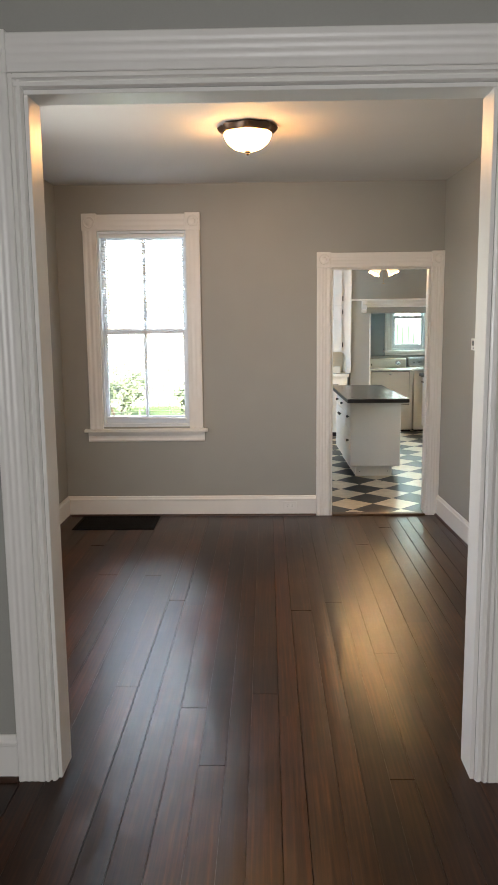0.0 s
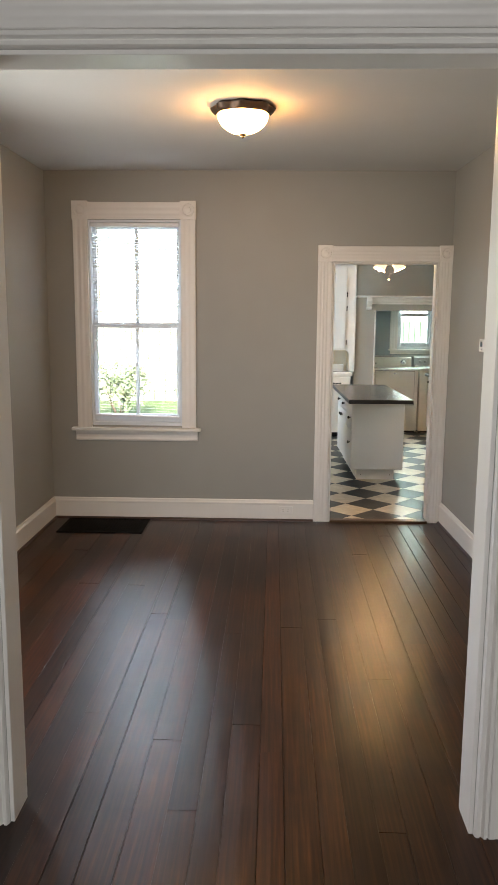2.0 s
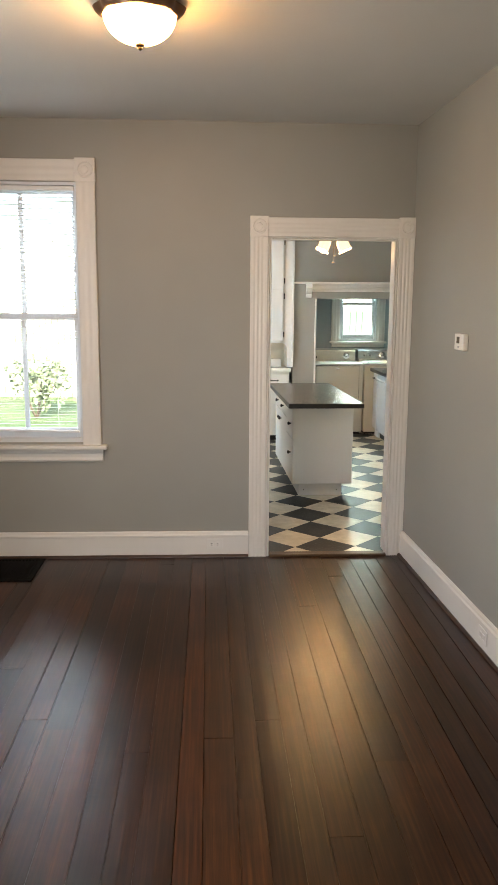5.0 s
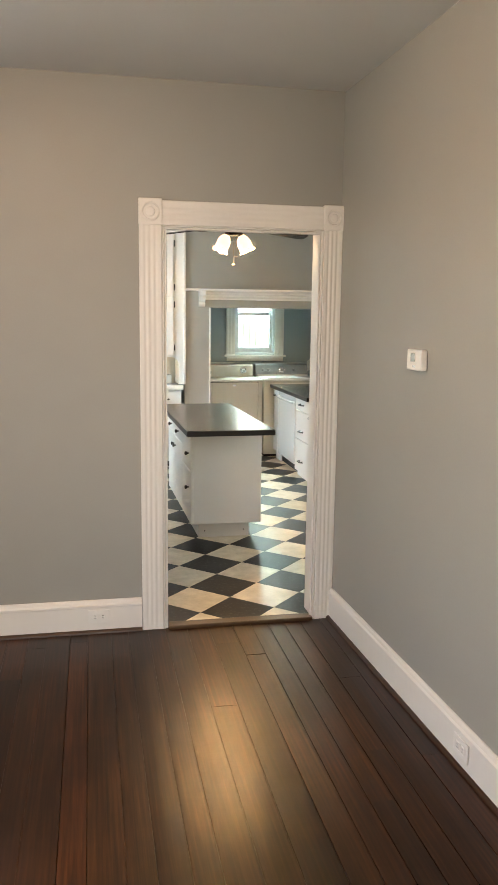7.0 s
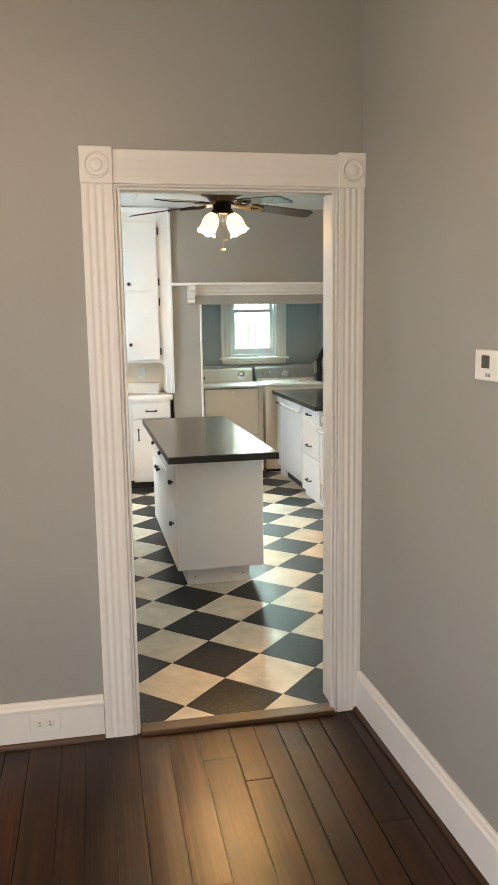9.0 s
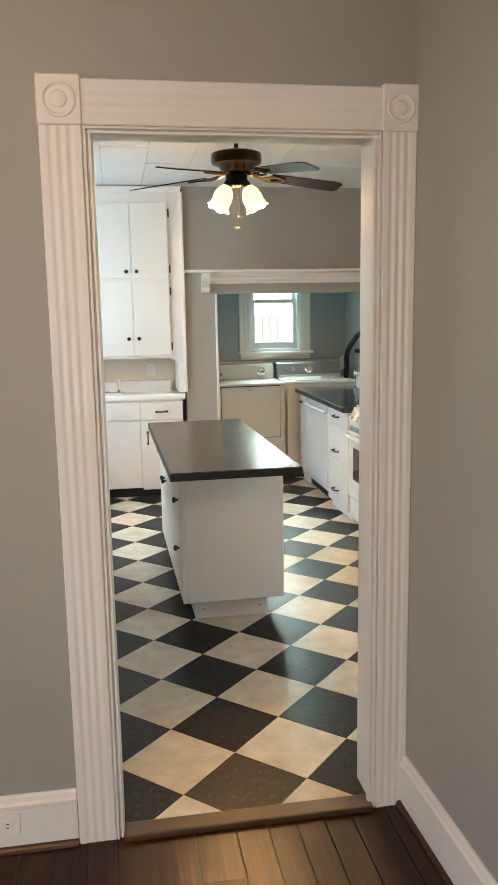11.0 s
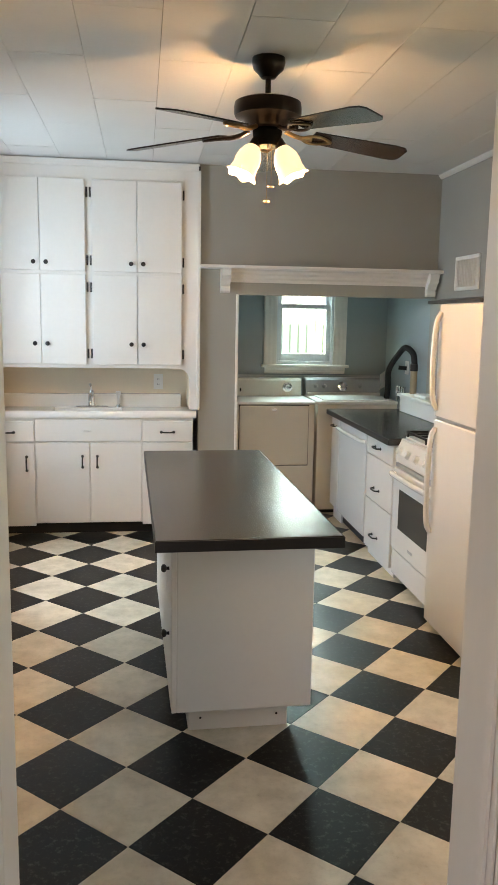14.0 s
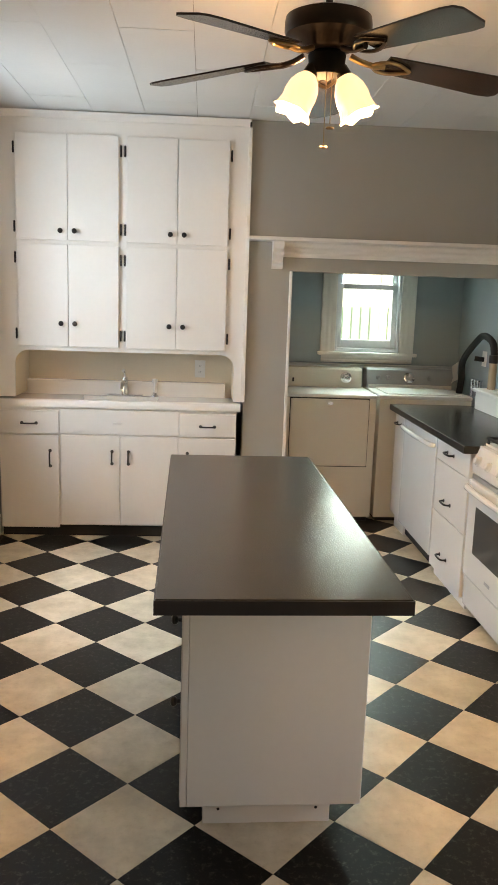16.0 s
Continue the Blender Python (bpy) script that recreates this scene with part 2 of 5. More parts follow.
FENCEG = painted("grey_green_fence_wood", (0.50, 0.52, 0.45), 0.8, 0.25, 30, 0.3, 2.0, (4, 4, 0.5))
FENCEM = painted("weathered_fence_wood", (0.55, 0.55, 0.48), 0.8, 0.25, 30, 0.3, 2.0, (4, 4, 0.5))


# ---- building helpers ----
def origin(ob):
    v = Vector((0, 0, 0))
    while ob is not None:
        v = v + ob.location
        ob = ob.parent
    return v


def thing(name, at, label, category, group="", kind=""):
    ob = new(name)
    ob.empty_display_size = 0.1
    ob.location = at
    return tagged(ob, label, category, group, kind)


def part(name, bm, mat, parent=None, label="", smooth=False):
    """Links a bmesh in world coordinates as one mesh object, under a thing or a part."""
    bmesh.ops.recalc_face_normals(bm, faces=bm.faces)
    if parent is not None:
        bmesh.ops.translate(bm, verts=bm.verts, vec=-origin(parent))
    me = bpy.data.meshes.new(name)
    bm.to_mesh(me)
    bm.free()
    me.materials.append(mat)
    if smooth:
        for p in me.polygons:
            p.use_smooth = True
        me.set_sharp_from_angle(angle=radians(35))
    ob = new(name, me)
    if parent is not None:
        ob.parent = parent
    if label:
        ob["label"] = label
    return ob


def box(x0, x1, y0, y1, z0, z1, bevel=0.0, seg=1, bm=None):
    """A box, its edges bevelled, added to bm."""
    own = bmesh.new()
    m = Matrix.Translation(((x0 + x1) / 2, (y0 + y1) / 2, (z0 + z1) / 2)) @ Matrix.Diagonal((abs(x1 - x0), abs(y1 - y0), abs(z1 - z0), 1))
    bmesh.ops.create_cube(own, size=1, matrix=m)
    if bevel:
        bmesh.ops.bevel(own, geom=own.edges[:], offset=bevel, segments=seg, affect="EDGES", profile=0.6)
    return join(bm, own)


def join(bm, own):
    if bm is None:
        return own
    me = bpy.data.meshes.new("tmp")
    own.to_mesh(me)
    own.free()
    bm.from_mesh(me)
    bpy.data.meshes.remove(me)
    return bm


def lathe(cx, cy, profile, seg=28, bm=None, turn=None):
    """Profile rows (radius, z) spun about the upright axis at cx, cy; turn: a matrix applied last."""
    bm = bm or bmesh.new()
    rings = []
    for r, z in profile:
        if r < 1e-5:
            rings.append([bm.verts.new((cx, cy, z))])
        else:
            rings.append([bm.verts.new((cx + r * math.cos(2 * math.pi * k / seg), cy + r * math.sin(2 * math.pi * k / seg), z)) for k in range(seg)])
    for a, b in zip(rings, rings[1:]):
        for k in range(seg):
            q = [a[k % len(a)], a[(k + 1) % len(a)], b[(k + 1) % len(b)], b[k % len(b)]]
            q = list(dict.fromkeys(q))
            if len(q) > 2:
                bm.faces.new(q)
    if turn is not None:
        bmesh.ops.transform(bm, matrix=turn, verts=[v for r in rings for v in r])
    return bm


def spun(profile, m, seg=16, bm=None):
    """A lathe about the local z axis, placed by the matrix m."""
    return lathe(0, 0, profile, seg, bm, m)


def prism(pts, place, a, b, bm=None):
    """A closed outline (u, v) drawn out along w from a to b; place maps u, v, w to the world."""
    bm = bm or bmesh.new()
    lo = [bm.verts.new(place(u, v, a)) for u, v in pts]
    hi = [bm.verts.new(place(u, v, b)) for u, v in pts]
    n = len(pts)
    for k in range(n):
        bm.faces.new((lo[k], lo[(k + 1) % n], hi[(k + 1) % n], hi[k]))
    bm.faces.new(lo)
    bm.faces.new(hi[::-1])
    return bm


def tube(points, r, seg=10, bm=None, caps=True):
    """A round bar along a line of points."""
    bm = bm or bmesh.new()
    pts = [Vector(p) for p in points]
    rings = []
    side = None
    for i, p in enumerate(pts):
        d = (pts[min(i + 1, len(pts) - 1)] - pts[max(i - 1, 0)]).normalized()
        if side is None:
            side = d.orthogonal().normalized()
        side = (side - d * side.dot(d)).normalized()
        up = d.cross(side)
        rr = r[i] if isinstance(r, (list, tuple)) else r
        rings.append([bm.verts.new(p + rr * (math.cos(2 * math.pi * k / seg) * side + math.sin(2 * math.pi * k / seg) * up)) for k in range(seg)])
    for a, b in zip(rings, rings[1:]):
        for k in range(seg):
            bm.faces.new((a[k], a[(k + 1) % seg], b[(k + 1) % seg], b[k]))
    if caps:
        bm.faces.new(rings[0])
        bm.faces.new(rings[-1][::-1])
    return bm


def arc(points, steps=8):
    """A smooth line through the points."""
    p = [Vector(q) for q in points]
    p = [2 * p[0] - p[1]] + p + [2 * p[-1] - p[-2]]
    out = []
    for i in range(1, len(p) - 2):
        for k in range(steps):
            t = k / steps
            out.append(0.5 * (2 * p[i] + (p[i + 1] - p[i - 1]) * t + (2 * p[i - 1] - 5 * p[i] + 4 * p[i + 1] - p[i + 2]) * t * t + (3 * p[i] - p[i - 1] - 3 * p[i + 1] + p[i + 2]) * t ** 3))
    return out + [p[-2]]


def wall_with_holes(name, axis, a0, a1, c0, c1, z0, z1, holes, mat, label):
    """A wall along axis ('x' or 'y') from a0 to a1, thick from c0 to c1, with holes (from, to, bottom, top)."""
    bm = bmesh.new()

    def slab(p, q, lo, hi):
        if q - p > 1e-4 and hi - lo > 1e-4:
            if axis == "x":
                box(p, q, c0, c1, lo, hi, bm=bm)
            else:
                box(c0, c1, p, q, lo, hi, bm=bm)

    at = a0
    for p, q, lo, hi in sorted(holes):
        slab(at, p, z0, z1)
        slab(p, q, z0, lo)
        slab(p, q, hi, z1)
        at = q
    slab(at, a1, z0, z1)
    return tagged(part(name, bm, mat), label, "wall", kind="structure")


# ---- setting: walls, ceilings, floors ----
D0, D1, DT = 0.697, 1.527, 2.114        # doorway to the kitchen
O0, O1, OT = -0.640, 0.908, 2.434       # wide opening to the dining room
W0, W1, WB, WT = -1.262, -0.518, 0.78, 2.425   # dining window
L0, L1, LB, LT = 2.106, 2.618, 1.195, 2.16      # laundry window
A0, AT = 1.605, 1.756                   # laundry opening, left side and top

wall_with_holes("wall_front", "x", -2.75, 2.9, YF0, YF1, -0.05, CD, [(O0, O1, -0.05, OT)], WALL, "warm grey painted wall with a wide cased opening")
wall_with_holes("wall_north", "x", -1.75, KR + 0.12, YW, YK0, -0.05, CD, [(W0, W1, WB, WT), (D0, D1, -0.05, DT)], WALL, "warm grey painted wall with window and doorway")
wall_with_holes("wall_west", "y", YF1, YW, XL - 0.15, XL, -0.05, CD, [(3.65, 4.55, 0.80, 2.30)], WALL, "warm grey painted side wall of the dining room")


def east(y):
    """The dining room's east wall runs a little out of square."""
    return 1.627 + (YW - y) * 0.0300


tagged(part("wall_east", prism([(east(YW), YW), (east(YF1), YF1), (east(YF1) + 0.15, YF1), (east(YF1) + 0.15, YW)], lambda u, v, q: (u, v, q), -0.05, CD), WALL), "warm grey painted side wall with thermostat", "wall", kind="structure")
wall_with_holes("wall_front_room_west", "y", -2.6, YF0, -2.75, -2.6, -0.05, CD, [], WALL, "plain grey wall of the front room")
wall_with_holes("wall_front_room_east", "y", -2.6, YF0, 2.75, 2.9, -0.05, CD, [], WALL, "plain grey wall of the front room")
wall_with_holes("wall_front_room_south", "x", -2.75, 2.9, -2.75, -2.6, -0.05, CD, [], WALL, "plain grey wall of the front room")
wall_with_holes("wall_kitchen_west", "y", YK0, YE + 0.15, KL - 0.15, KL, 0, CD, [(9.93, 10.87, 0.86, 2.36)], WALL, "plain grey kitchen side wall")
wall_with_holes("wall_laundry_east", "y", YK1 + 0.11, YE + 0.15, KR, KR + 0.15, 0, CD, [], LAUNDRYW, "east laundry wall, tinted blue for daylight")
wall_with_holes("wall_kitchen_east", "y", YK0, YK1 + 0.11, KR, KR + 0.15, 0, CD, [(7.10, 7.90, 0.50, 2.0)], WALL, "plain grey kitchen side wall with air grille")
wall_with_holes("wall_kitchen_north", "x", 1.336, KR, YK1, YK1 + 0.11, 0, CK, [(A0, KR, -0.01, AT)], WALL, "grey wall over the laundry opening")
wall_with_holes("wall_laundry_north", "x", KL, KR, YE, YE + 0.15, 0, CD, [(L0, L1, LB, LT)], LAUNDRYW, "laundry wall tinted blue for daylight, with a sash window")
wall_with_holes("wall_laundry_west", "y", YK1 + 0.11, YE, 1.47, 1.57, 0, CK, [], LAUNDRYW, "west laundry wall, tinted blue for daylight")

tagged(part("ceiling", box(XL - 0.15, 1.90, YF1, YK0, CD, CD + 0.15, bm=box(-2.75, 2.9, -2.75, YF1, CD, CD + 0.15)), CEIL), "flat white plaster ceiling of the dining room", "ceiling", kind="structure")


def kitchen_ceiling():
    """Painted fibre boards about 0.31 by 1.2 m, with thin seams, slightly uneven."""
    bm = bmesh.new()
    box(KL - 0.15, KR + 0.15, YK0, YE + 0.15, CK + 0.012, CD, bm=bm)
    ob = part("ceiling", bm, SEAM)
    tagged(ob, "white kitchen ceiling of painted boards with thin seams", "ceiling", kind="structure")
    ob.data.materials.append(CEILK)
    bm = bmesh.new()
    bm.from_mesh(ob.data)
    rng = random.Random(4)
    x, k = KL, 0
    while x < KR:
        y = YK0 - 0.2 - 0.55 * (k % 2)
        while y < YE:
            x0, x1, y0, y1 = x + 0.0012, min(x + 0.31, KR) - 0.0012, max(y, YK0) + 0.0012, min(y + 1.2, YE) - 0.0012
            if x1 - x0 > 0.02 and y1 - y0 > 0.02:
                dz = rng.uniform(0, 0.0018)
                before = len(bm.faces)
                box(x0, x1, y0, y1, CK + dz, CK + 0.0125, bm=bm)
                bm.faces.ensure_lookup_table()
                for f in bm.faces[before:]:
                    f.material_index = 1
            y += 1.2
        x += 0.31
        k += 1
    bm.to_mesh(ob.data)
    bm.free()


kitchen_ceiling()
tagged(part("floor_base", box(XL - 0.15, 1.90, YF1, YW + 0.028, -0.2, ZF - 0.020, bm=box(-2.75, 2.9, -2.75, YF1, -0.2, ZF - 0.020)), GAP), "dark subfloor under the planks", "floor", kind="structure")
tagged(part("floor_kitchen_base", box(KL, KR, YW + 0.028, YE, -0.2, -0.003), GAP), "dark bed under the chequered vinyl tiles", "floor", kind="structure")


# ---- mouldings ----
def reeded(w, d, n=3, g=0.0022):
    """Outline of a fluted casing board, w wide and d thick, flutes g deep."""
    pts = [(0, 0), (0, d - 0.003), (0.003, d), (0.16 * w, d)]
    step = 0.68 * w / n
    for k in range(n):
        u = 0.16 * w + k * step
        pts += [(u + f * step, d - g * (0.5 - 0.5 * math.cos(2 * math.pi * f))) for f in (0.14, 0.28, 0.42, 0.58, 0.72, 0.86, 0.995)]
    return pts + [(0.845 * w, d), (w - 0.003, d), (w, d - 0.003), (w, 0)]


def rosette(cx, cz, w, h, face, d, s, bm):
    """A square corner block with a turned bull's-eye; s: -1 faces the viewer in the south."""
    y0, y1 = sorted((face, face + s * d))
    box(cx - w / 2, cx + w / 2, y0, y1, cz - h / 2, cz + h / 2, 0.003, bm=bm)
    r = 0.40 * min(w, h)
    prof = [(r, 0), (r * 0.97, 0.004), (r * 0.86, 0.005), (r * 0.74, 0.0), (r * 0.62, -0.003), (r * 0.5, 0.0), (r * 0.44, 0.004), (r * 0.30, 0.006), (0, 0.007)]
    m = Matrix.Translation((cx, face + s * d, cz)) @ Matrix.Rotation(radians(90 if s < 0 else -90), 4, "X")
    spun(prof, m, 24, bm)


def cased(name, x0, x1, top, face, s, w, hw, z0, label, bw, bh, w2=None):
    """Reeded casing round an opening with corner blocks and a stepped inner bead, bw wide at the sides and bh at the head."""
    t = thing(name, ((x0 + x1) / 2, face, z0), label, "door trim", kind="structure")
    d = 0.024
    a0, a1, ah = x0 - bw, x1 + bw, top + bh
    w2 = w2 or w
    for a, w_ in ((a0 - w, w), (a1, w2)):
        part("casing", prism(reeded(w_, d), lambda u, v, q, a=a: (a + u, face + s * v, q), z0, ah - 0.002), TRIM, t)
    part("head_casing", prism(reeded(hw, d), lambda u, v, q: (q, face + s * v, ah + u), a0 + 0.002, a1 - 0.002), TRIM, t)
    for cx, w_ in ((a0 - w / 2, w), (a1 + w2 / 2, w2)):
        bm = bmesh.new()
        rosette(cx, ah + hw / 2 + 0.003, w_ + 0.004, hw + 0.010, face, d + 0.006, s, bm)
        part("corner_block", bm, TRIM, t, smooth=True)

    def bead(q):
        return [(0, 0), (0, 0.016), (0.10 * q, 0.018), (0.14 * q, 0.024), (0.34 * q, 0.024), (0.42 * q, 0.016), (0.50 * q, 0.010), (0.58 * q, 0.012), (0.62 * q, 0.017), (0.86 * q, 0.017), (0.95 * q, 0.010), (q, 0.0)]

    part("bead", prism(bead(bw - 0.001), lambda u, v, q: (a0 + 0.0005 + u, face + s * v, q), z0, ah - 0.002), TRIM, t)
    part("bead", prism(bead(bw - 0.001), lambda u, v, q: (a1 - 0.0005 - u, face + s * v, q), z0, ah - 0.002), TRIM, t)
    part("bead", prism(bead(bh - 0.001), lambda u, v, q: (q, face + s * v * 1.02, ah - 0.0005 - u), a0 + 0.002, a1 - 0.002), TRIM, t)
    return t


def jamb(name, x0, x1, top, y0, y1, z0, label):
    t = thing(name, ((x0 + x1) / 2, y0, z0), label, "door frame", kind="structure")
    part("jamb_side", box(x0 - 0.012, x0 + 0.014, y0 + 0.003, y1 - 0.003, z0, top - 0.0145, 0.002), TRIM, t)
    part("jamb_side", box(x1 - 0.014, x1 + 0.012, y0 + 0.003, y1 - 0.003, z0, top - 0.0145, 0.002), TRIM, t)
    part("jamb_head", box(x0 - 0.012, x1 + 0.012, y0 + 0.003, y1 - 0.003, top - 0.014, top + 0.012, 0.002), TRIM, t)
    return t


tagged(part("trim_kitchen_ceiling", prism([(0, 0), (-0.012, 0), (-0.03, 0.018), (-0.03, 0.03), (0, 0.03)], lambda u, v, q: (KR + u, q, CK - 0.0305 + v), YK0, YK1 - 0.002), TRIM), "thin white cove moulding at the kitchen ceiling", "trim", kind="structure")
cased("door_trim_1", O0, O1, OT, YF0, -1, 0.098, 0.122, ZF, "glossy white reeded casing round the wide opening", 0.045, 0.048)
cased("door_trim_2", O0, O1, OT, YF1, 1, 0.098, 0.122, ZF, "glossy white reeded casing on the dining room side", 0.045, 0.048)
jamb("door_frame_1", O0, O1, OT, YF0, YF1, ZF, "smooth glossy white jamb lining of the wide opening")
cased("door_trim_3", D0 + 0.014, D1 - 0.027, DT - 0.029, YW, -1, 0.113, 0.118, ZF, "off-white reeded door casing with bull's-eye blocks", 0.026, 0.023, 0.102)
jamb("door_frame_2", D0, D1, DT, YW, YK0, ZF, "white jamb lining of the kitchen doorway")
tagged(part("threshold", box(D0 + 0.014, D1 - 0.014, YW - 0.042, YW + 0.030, ZF - 0.004, 0.010, 0.007, 2), OAK), "worn brown wooden threshold strip in the doorway", "threshold", kind="structure")


def baseboard(name, place, a, b, h=0.168, label="tall white baseboard with a moulded cap"):
    """Board, cap and dark shoe; place maps (out from wall, height, along)."""
    t = thing(name, place(0, ZF, (a + b) / 2), label, "baseboard", kind="structure")
    board = [(0, ZF), (0.018, ZF), (0.018, h - 0.040), (0.022, h - 0.036), (0.022, h - 0.026), (0.015, h - 0.018), (0.012, h - 0.006), (0.007, h), (0, h)]
    part("board", prism(board, place, a, b), TRIM, t)
    shoe = [(0.0175, ZF), (0.034, ZF), (0.032, ZF + 0.009), (0.026, ZF + 0.015), (0.0175, ZF + 0.018)]
    part("shoe", prism(shoe, place, a, b), SHOE, t, "dark stained shoe moulding")
    return t


baseboard("baseboard_north", lambda u, v, q: (q, YW - u, v), XL + 0.0, D0 - 0.1275)
baseboard("baseboard_west", lambda u, v, q: (XL + u, q, v), YF1 + 0.03, YW - 0.003)
baseboard("baseboard_east", lambda u, v, q: (east(q) - u, q, v), YF1 + 0.03, YW - 0.003)
baseboard("baseboard_kitchen", lambda u, v, q: (KL + u, q, v - ZF), YK0 + 0.01, YC - 0.02)
baseboard("baseboard_front", lambda u, v, q: (q, YF0 - u, v), -2.6, O0 - 0.1445)
baseboard("baseboard_front", lambda u, v, q: (q, YF0 - u, v), O1 + 0.1445, 2.75)


# ---- windows ----
def sash_window(name, x0, x1, zb, zt, y0, y1, meet, label, mullion, st=0.063, fr=0.022):
    """A double-hung window in the hole x0..x1, zb..zt of a wall y0..y1, seen from the south."""
    t = thing(name, ((x0 + x1) / 2, y0, zb), label, "window", kind="structure")
    f = part("window_frame", box(x0, x0 + fr, y0 + 0.002, y1, zb, zt, 0.002), SASH, t)
    box_parts = [(x1 - fr, x1, zb, zt), (x0 + fr, x1 - fr, zt - 0.02, zt), (x0 + fr, x1 - fr, zb, zb + 0.025)]
    for a, b, lo, hi in box_parts:
        part("window_frame", box(a, b, y0 + 0.002, y1, lo, hi, 0.002), SASH, t)
    for yy, lo, hi, bot in ((y0 + 0.085, meet - 0.02, zt - 0.02, 0.04), (y0 + 0.045, zb + 0.025, meet + 0.02, 0.065)):
        s = part("sash", box(x0 + fr + 0.001, x0 + st, yy, yy + 0.034, lo, hi, 0.003), SASH, t)
        bm = bmesh.new()
        box(x1 - st, x1 - fr - 0.001, yy, yy + 0.034, lo, hi, 0.003, bm=bm)
        part("stile", bm, SASH, s)
        part("rail", box(x0 + st, x1 - st, yy, yy + 0.034, lo, lo + bot, 0.003), SASH, s)
        part("rail", box(x0 + st, x1 - st, yy, yy + 0.034, hi - 0.04, hi, 0.003), SASH, s)
        if mullion:
            xm = (x0 + x1) / 2
            part("mullion", box(xm - 0.014, xm + 0.014, yy + 0.004, yy + 0.030, lo + bot, hi - 0.04, 0.003), SASH, s)
        g = part("pane", box(x0 + st - 0.003, x1 - st + 0.003, yy + 0.014, yy + 0.018, lo + bot - 0.003, hi - 0.037), GLASS, s, "clear window glass")
        g.visible_shadow = False
    return t


def window_trim(name, x0, x1, zb, zt, face, w, hw, stool, label, sx0, sx1, apron):
    t = thing(name, ((x0 + x1) / 2, face, stool), label, "window trim", kind="structure")
    d = 0.024
    for a in (x0 - w, x1):
        part("casing", prism(reeded(w, d, 2), lambda u, v, q, a=a: (a + u, face - v, q), stool, zt + 0.003), TRIM, t)
    part("head_casing", prism(reeded(hw, d, 2), lambda u, v, q: (q, face - v, zt + 0.003 + u), x0 - 0.001, x1 + 0.001), TRIM, t)
    for cx in (x0 - w / 2, x1 + w / 2):
        bm = bmesh.new()
        rosette(cx, zt + 0.006 + hw / 2, w + 0.010, hw + 0.012, face, d + 0.006, -1, bm)
        part("corner_block", bm, TRIM, t, smooth=True)
    part("window_sill", box(sx0, sx1, face - 0.06, face + 0.10, stool - 0.026, stool, 0.007, 2), TRIM, t)
    a = [(0, 0), (0.016, 0), (0.022, 0.012), (0.018, 0.03), (0.018, apron - 0.035), (0.026, apron - 0.02), (0.030, apron), (0, apron)]
    part("apron", prism(a, lambda u, v, q: (q, face - u, stool - 0.026 - apron + v), sx0 + 0.03, sx1 - 0.03), TRIM, t)
    return t


sash_window("window_1", W0, W1, WB, WT, YW, YK0, 1.595, "tall white double-hung sash window, overexposed daylight outside", True, 0.046, 0.014)
window_trim("window_trim_1", W0, W1, WB, WT, YW, 0.116, 0.130, 0.765, "white window casing with corner blocks, sill and apron", -1.425, -0.362, 0.085)
sash_window("window_2", L0, L1, LB, LT, YE, YE + 0.15, 1.70, "white sash window in the laundry with fence outside", False, 0.056, 0.020)
window_trim("window_trim_2", L0, L1, LB, LT, YE, 0.115, 0.125, 1.190, "white reeded laundry window casing with sill", 1.972, 2.757, 0.055)

for piece in (sash_window("window_3", -0.47, 0.47, 0.86, 2.36, 0, 0.15, 1.62, "white sash window in the kitchen side wall by the cabinets", False),
              window_trim("window_trim_3", -0.47, 0.47, 0.86, 2.36, 0, 0.125, 0.125, 0.845, "white reeded casing and sill of the kitchen window", -0.64, 0.64, 0.07)):
    piece.location = (KL, 10.40, piece.location.z)
    piece.rotation_euler = (0, 0, radians(90))


def mini_blind():
    """Lowered slatted blind, slats open, bottom rail hung a little askew."""
    t = thing("window_blind", (-0.89, YW + 0.02, 0.84), "white mini blind lowered in the dining window, slats open", "window blind")
    part("headrail", box(W0 + 0.018, W1 - 0.018, YW + 0.006, YW + 0.036, WT - 0.052, WT - 0.024, 0.003), BLINDM, t)
    slat = box(-0.345, 0.345, -0.0125, 0.0125, -0.0005, 0.0005)
    me = bpy.data.meshes.new("slat")
    slat.to_mesh(me)
    slat.free()
    me.materials.append(BLINDM)
    n = 66
    for k in range(n):
        z = WT - 0.07 - k * (WT - 0.07 - 0.875) / n
        s = new("slat", me)
        s.parent = t
        s.matrix_basis = Matrix.Translation(Vector((-0.89, YW + 0.022, z)) - t.location) @ Matrix.Rotation(radians(-6), 4, "X") @ Matrix.Rotation(radians(1.4 * (k / n) ** 6), 4, "Y")
    bm = box(-0.345, 0.345, -0.011, 0.011, -0.008, 0.008, 0.003)
    bmesh.ops.transform(bm, matrix=Matrix.Translation((-0.89, YW + 0.022, 0.855)) @ Matrix.Rotation(radians(1.4), 4, "Y"), verts=bm.verts)
    part("bottom_rail", bm, BLINDM, t)
    for x in (-1.10, -0.68):
        part("cord", tube([(x, YW + 0.0225, WT - 0.05), (x, YW + 0.0225, 0.86)], 0.0012, 5), BLINDM, t)
    part("wand", tube([(W0 + 0.07, YW + 0.006, WT - 0.05), (W0 + 0.085, YW + 0.004, 1.70)], 0.0035, 6), PLASTIC, t)


mini_blind()


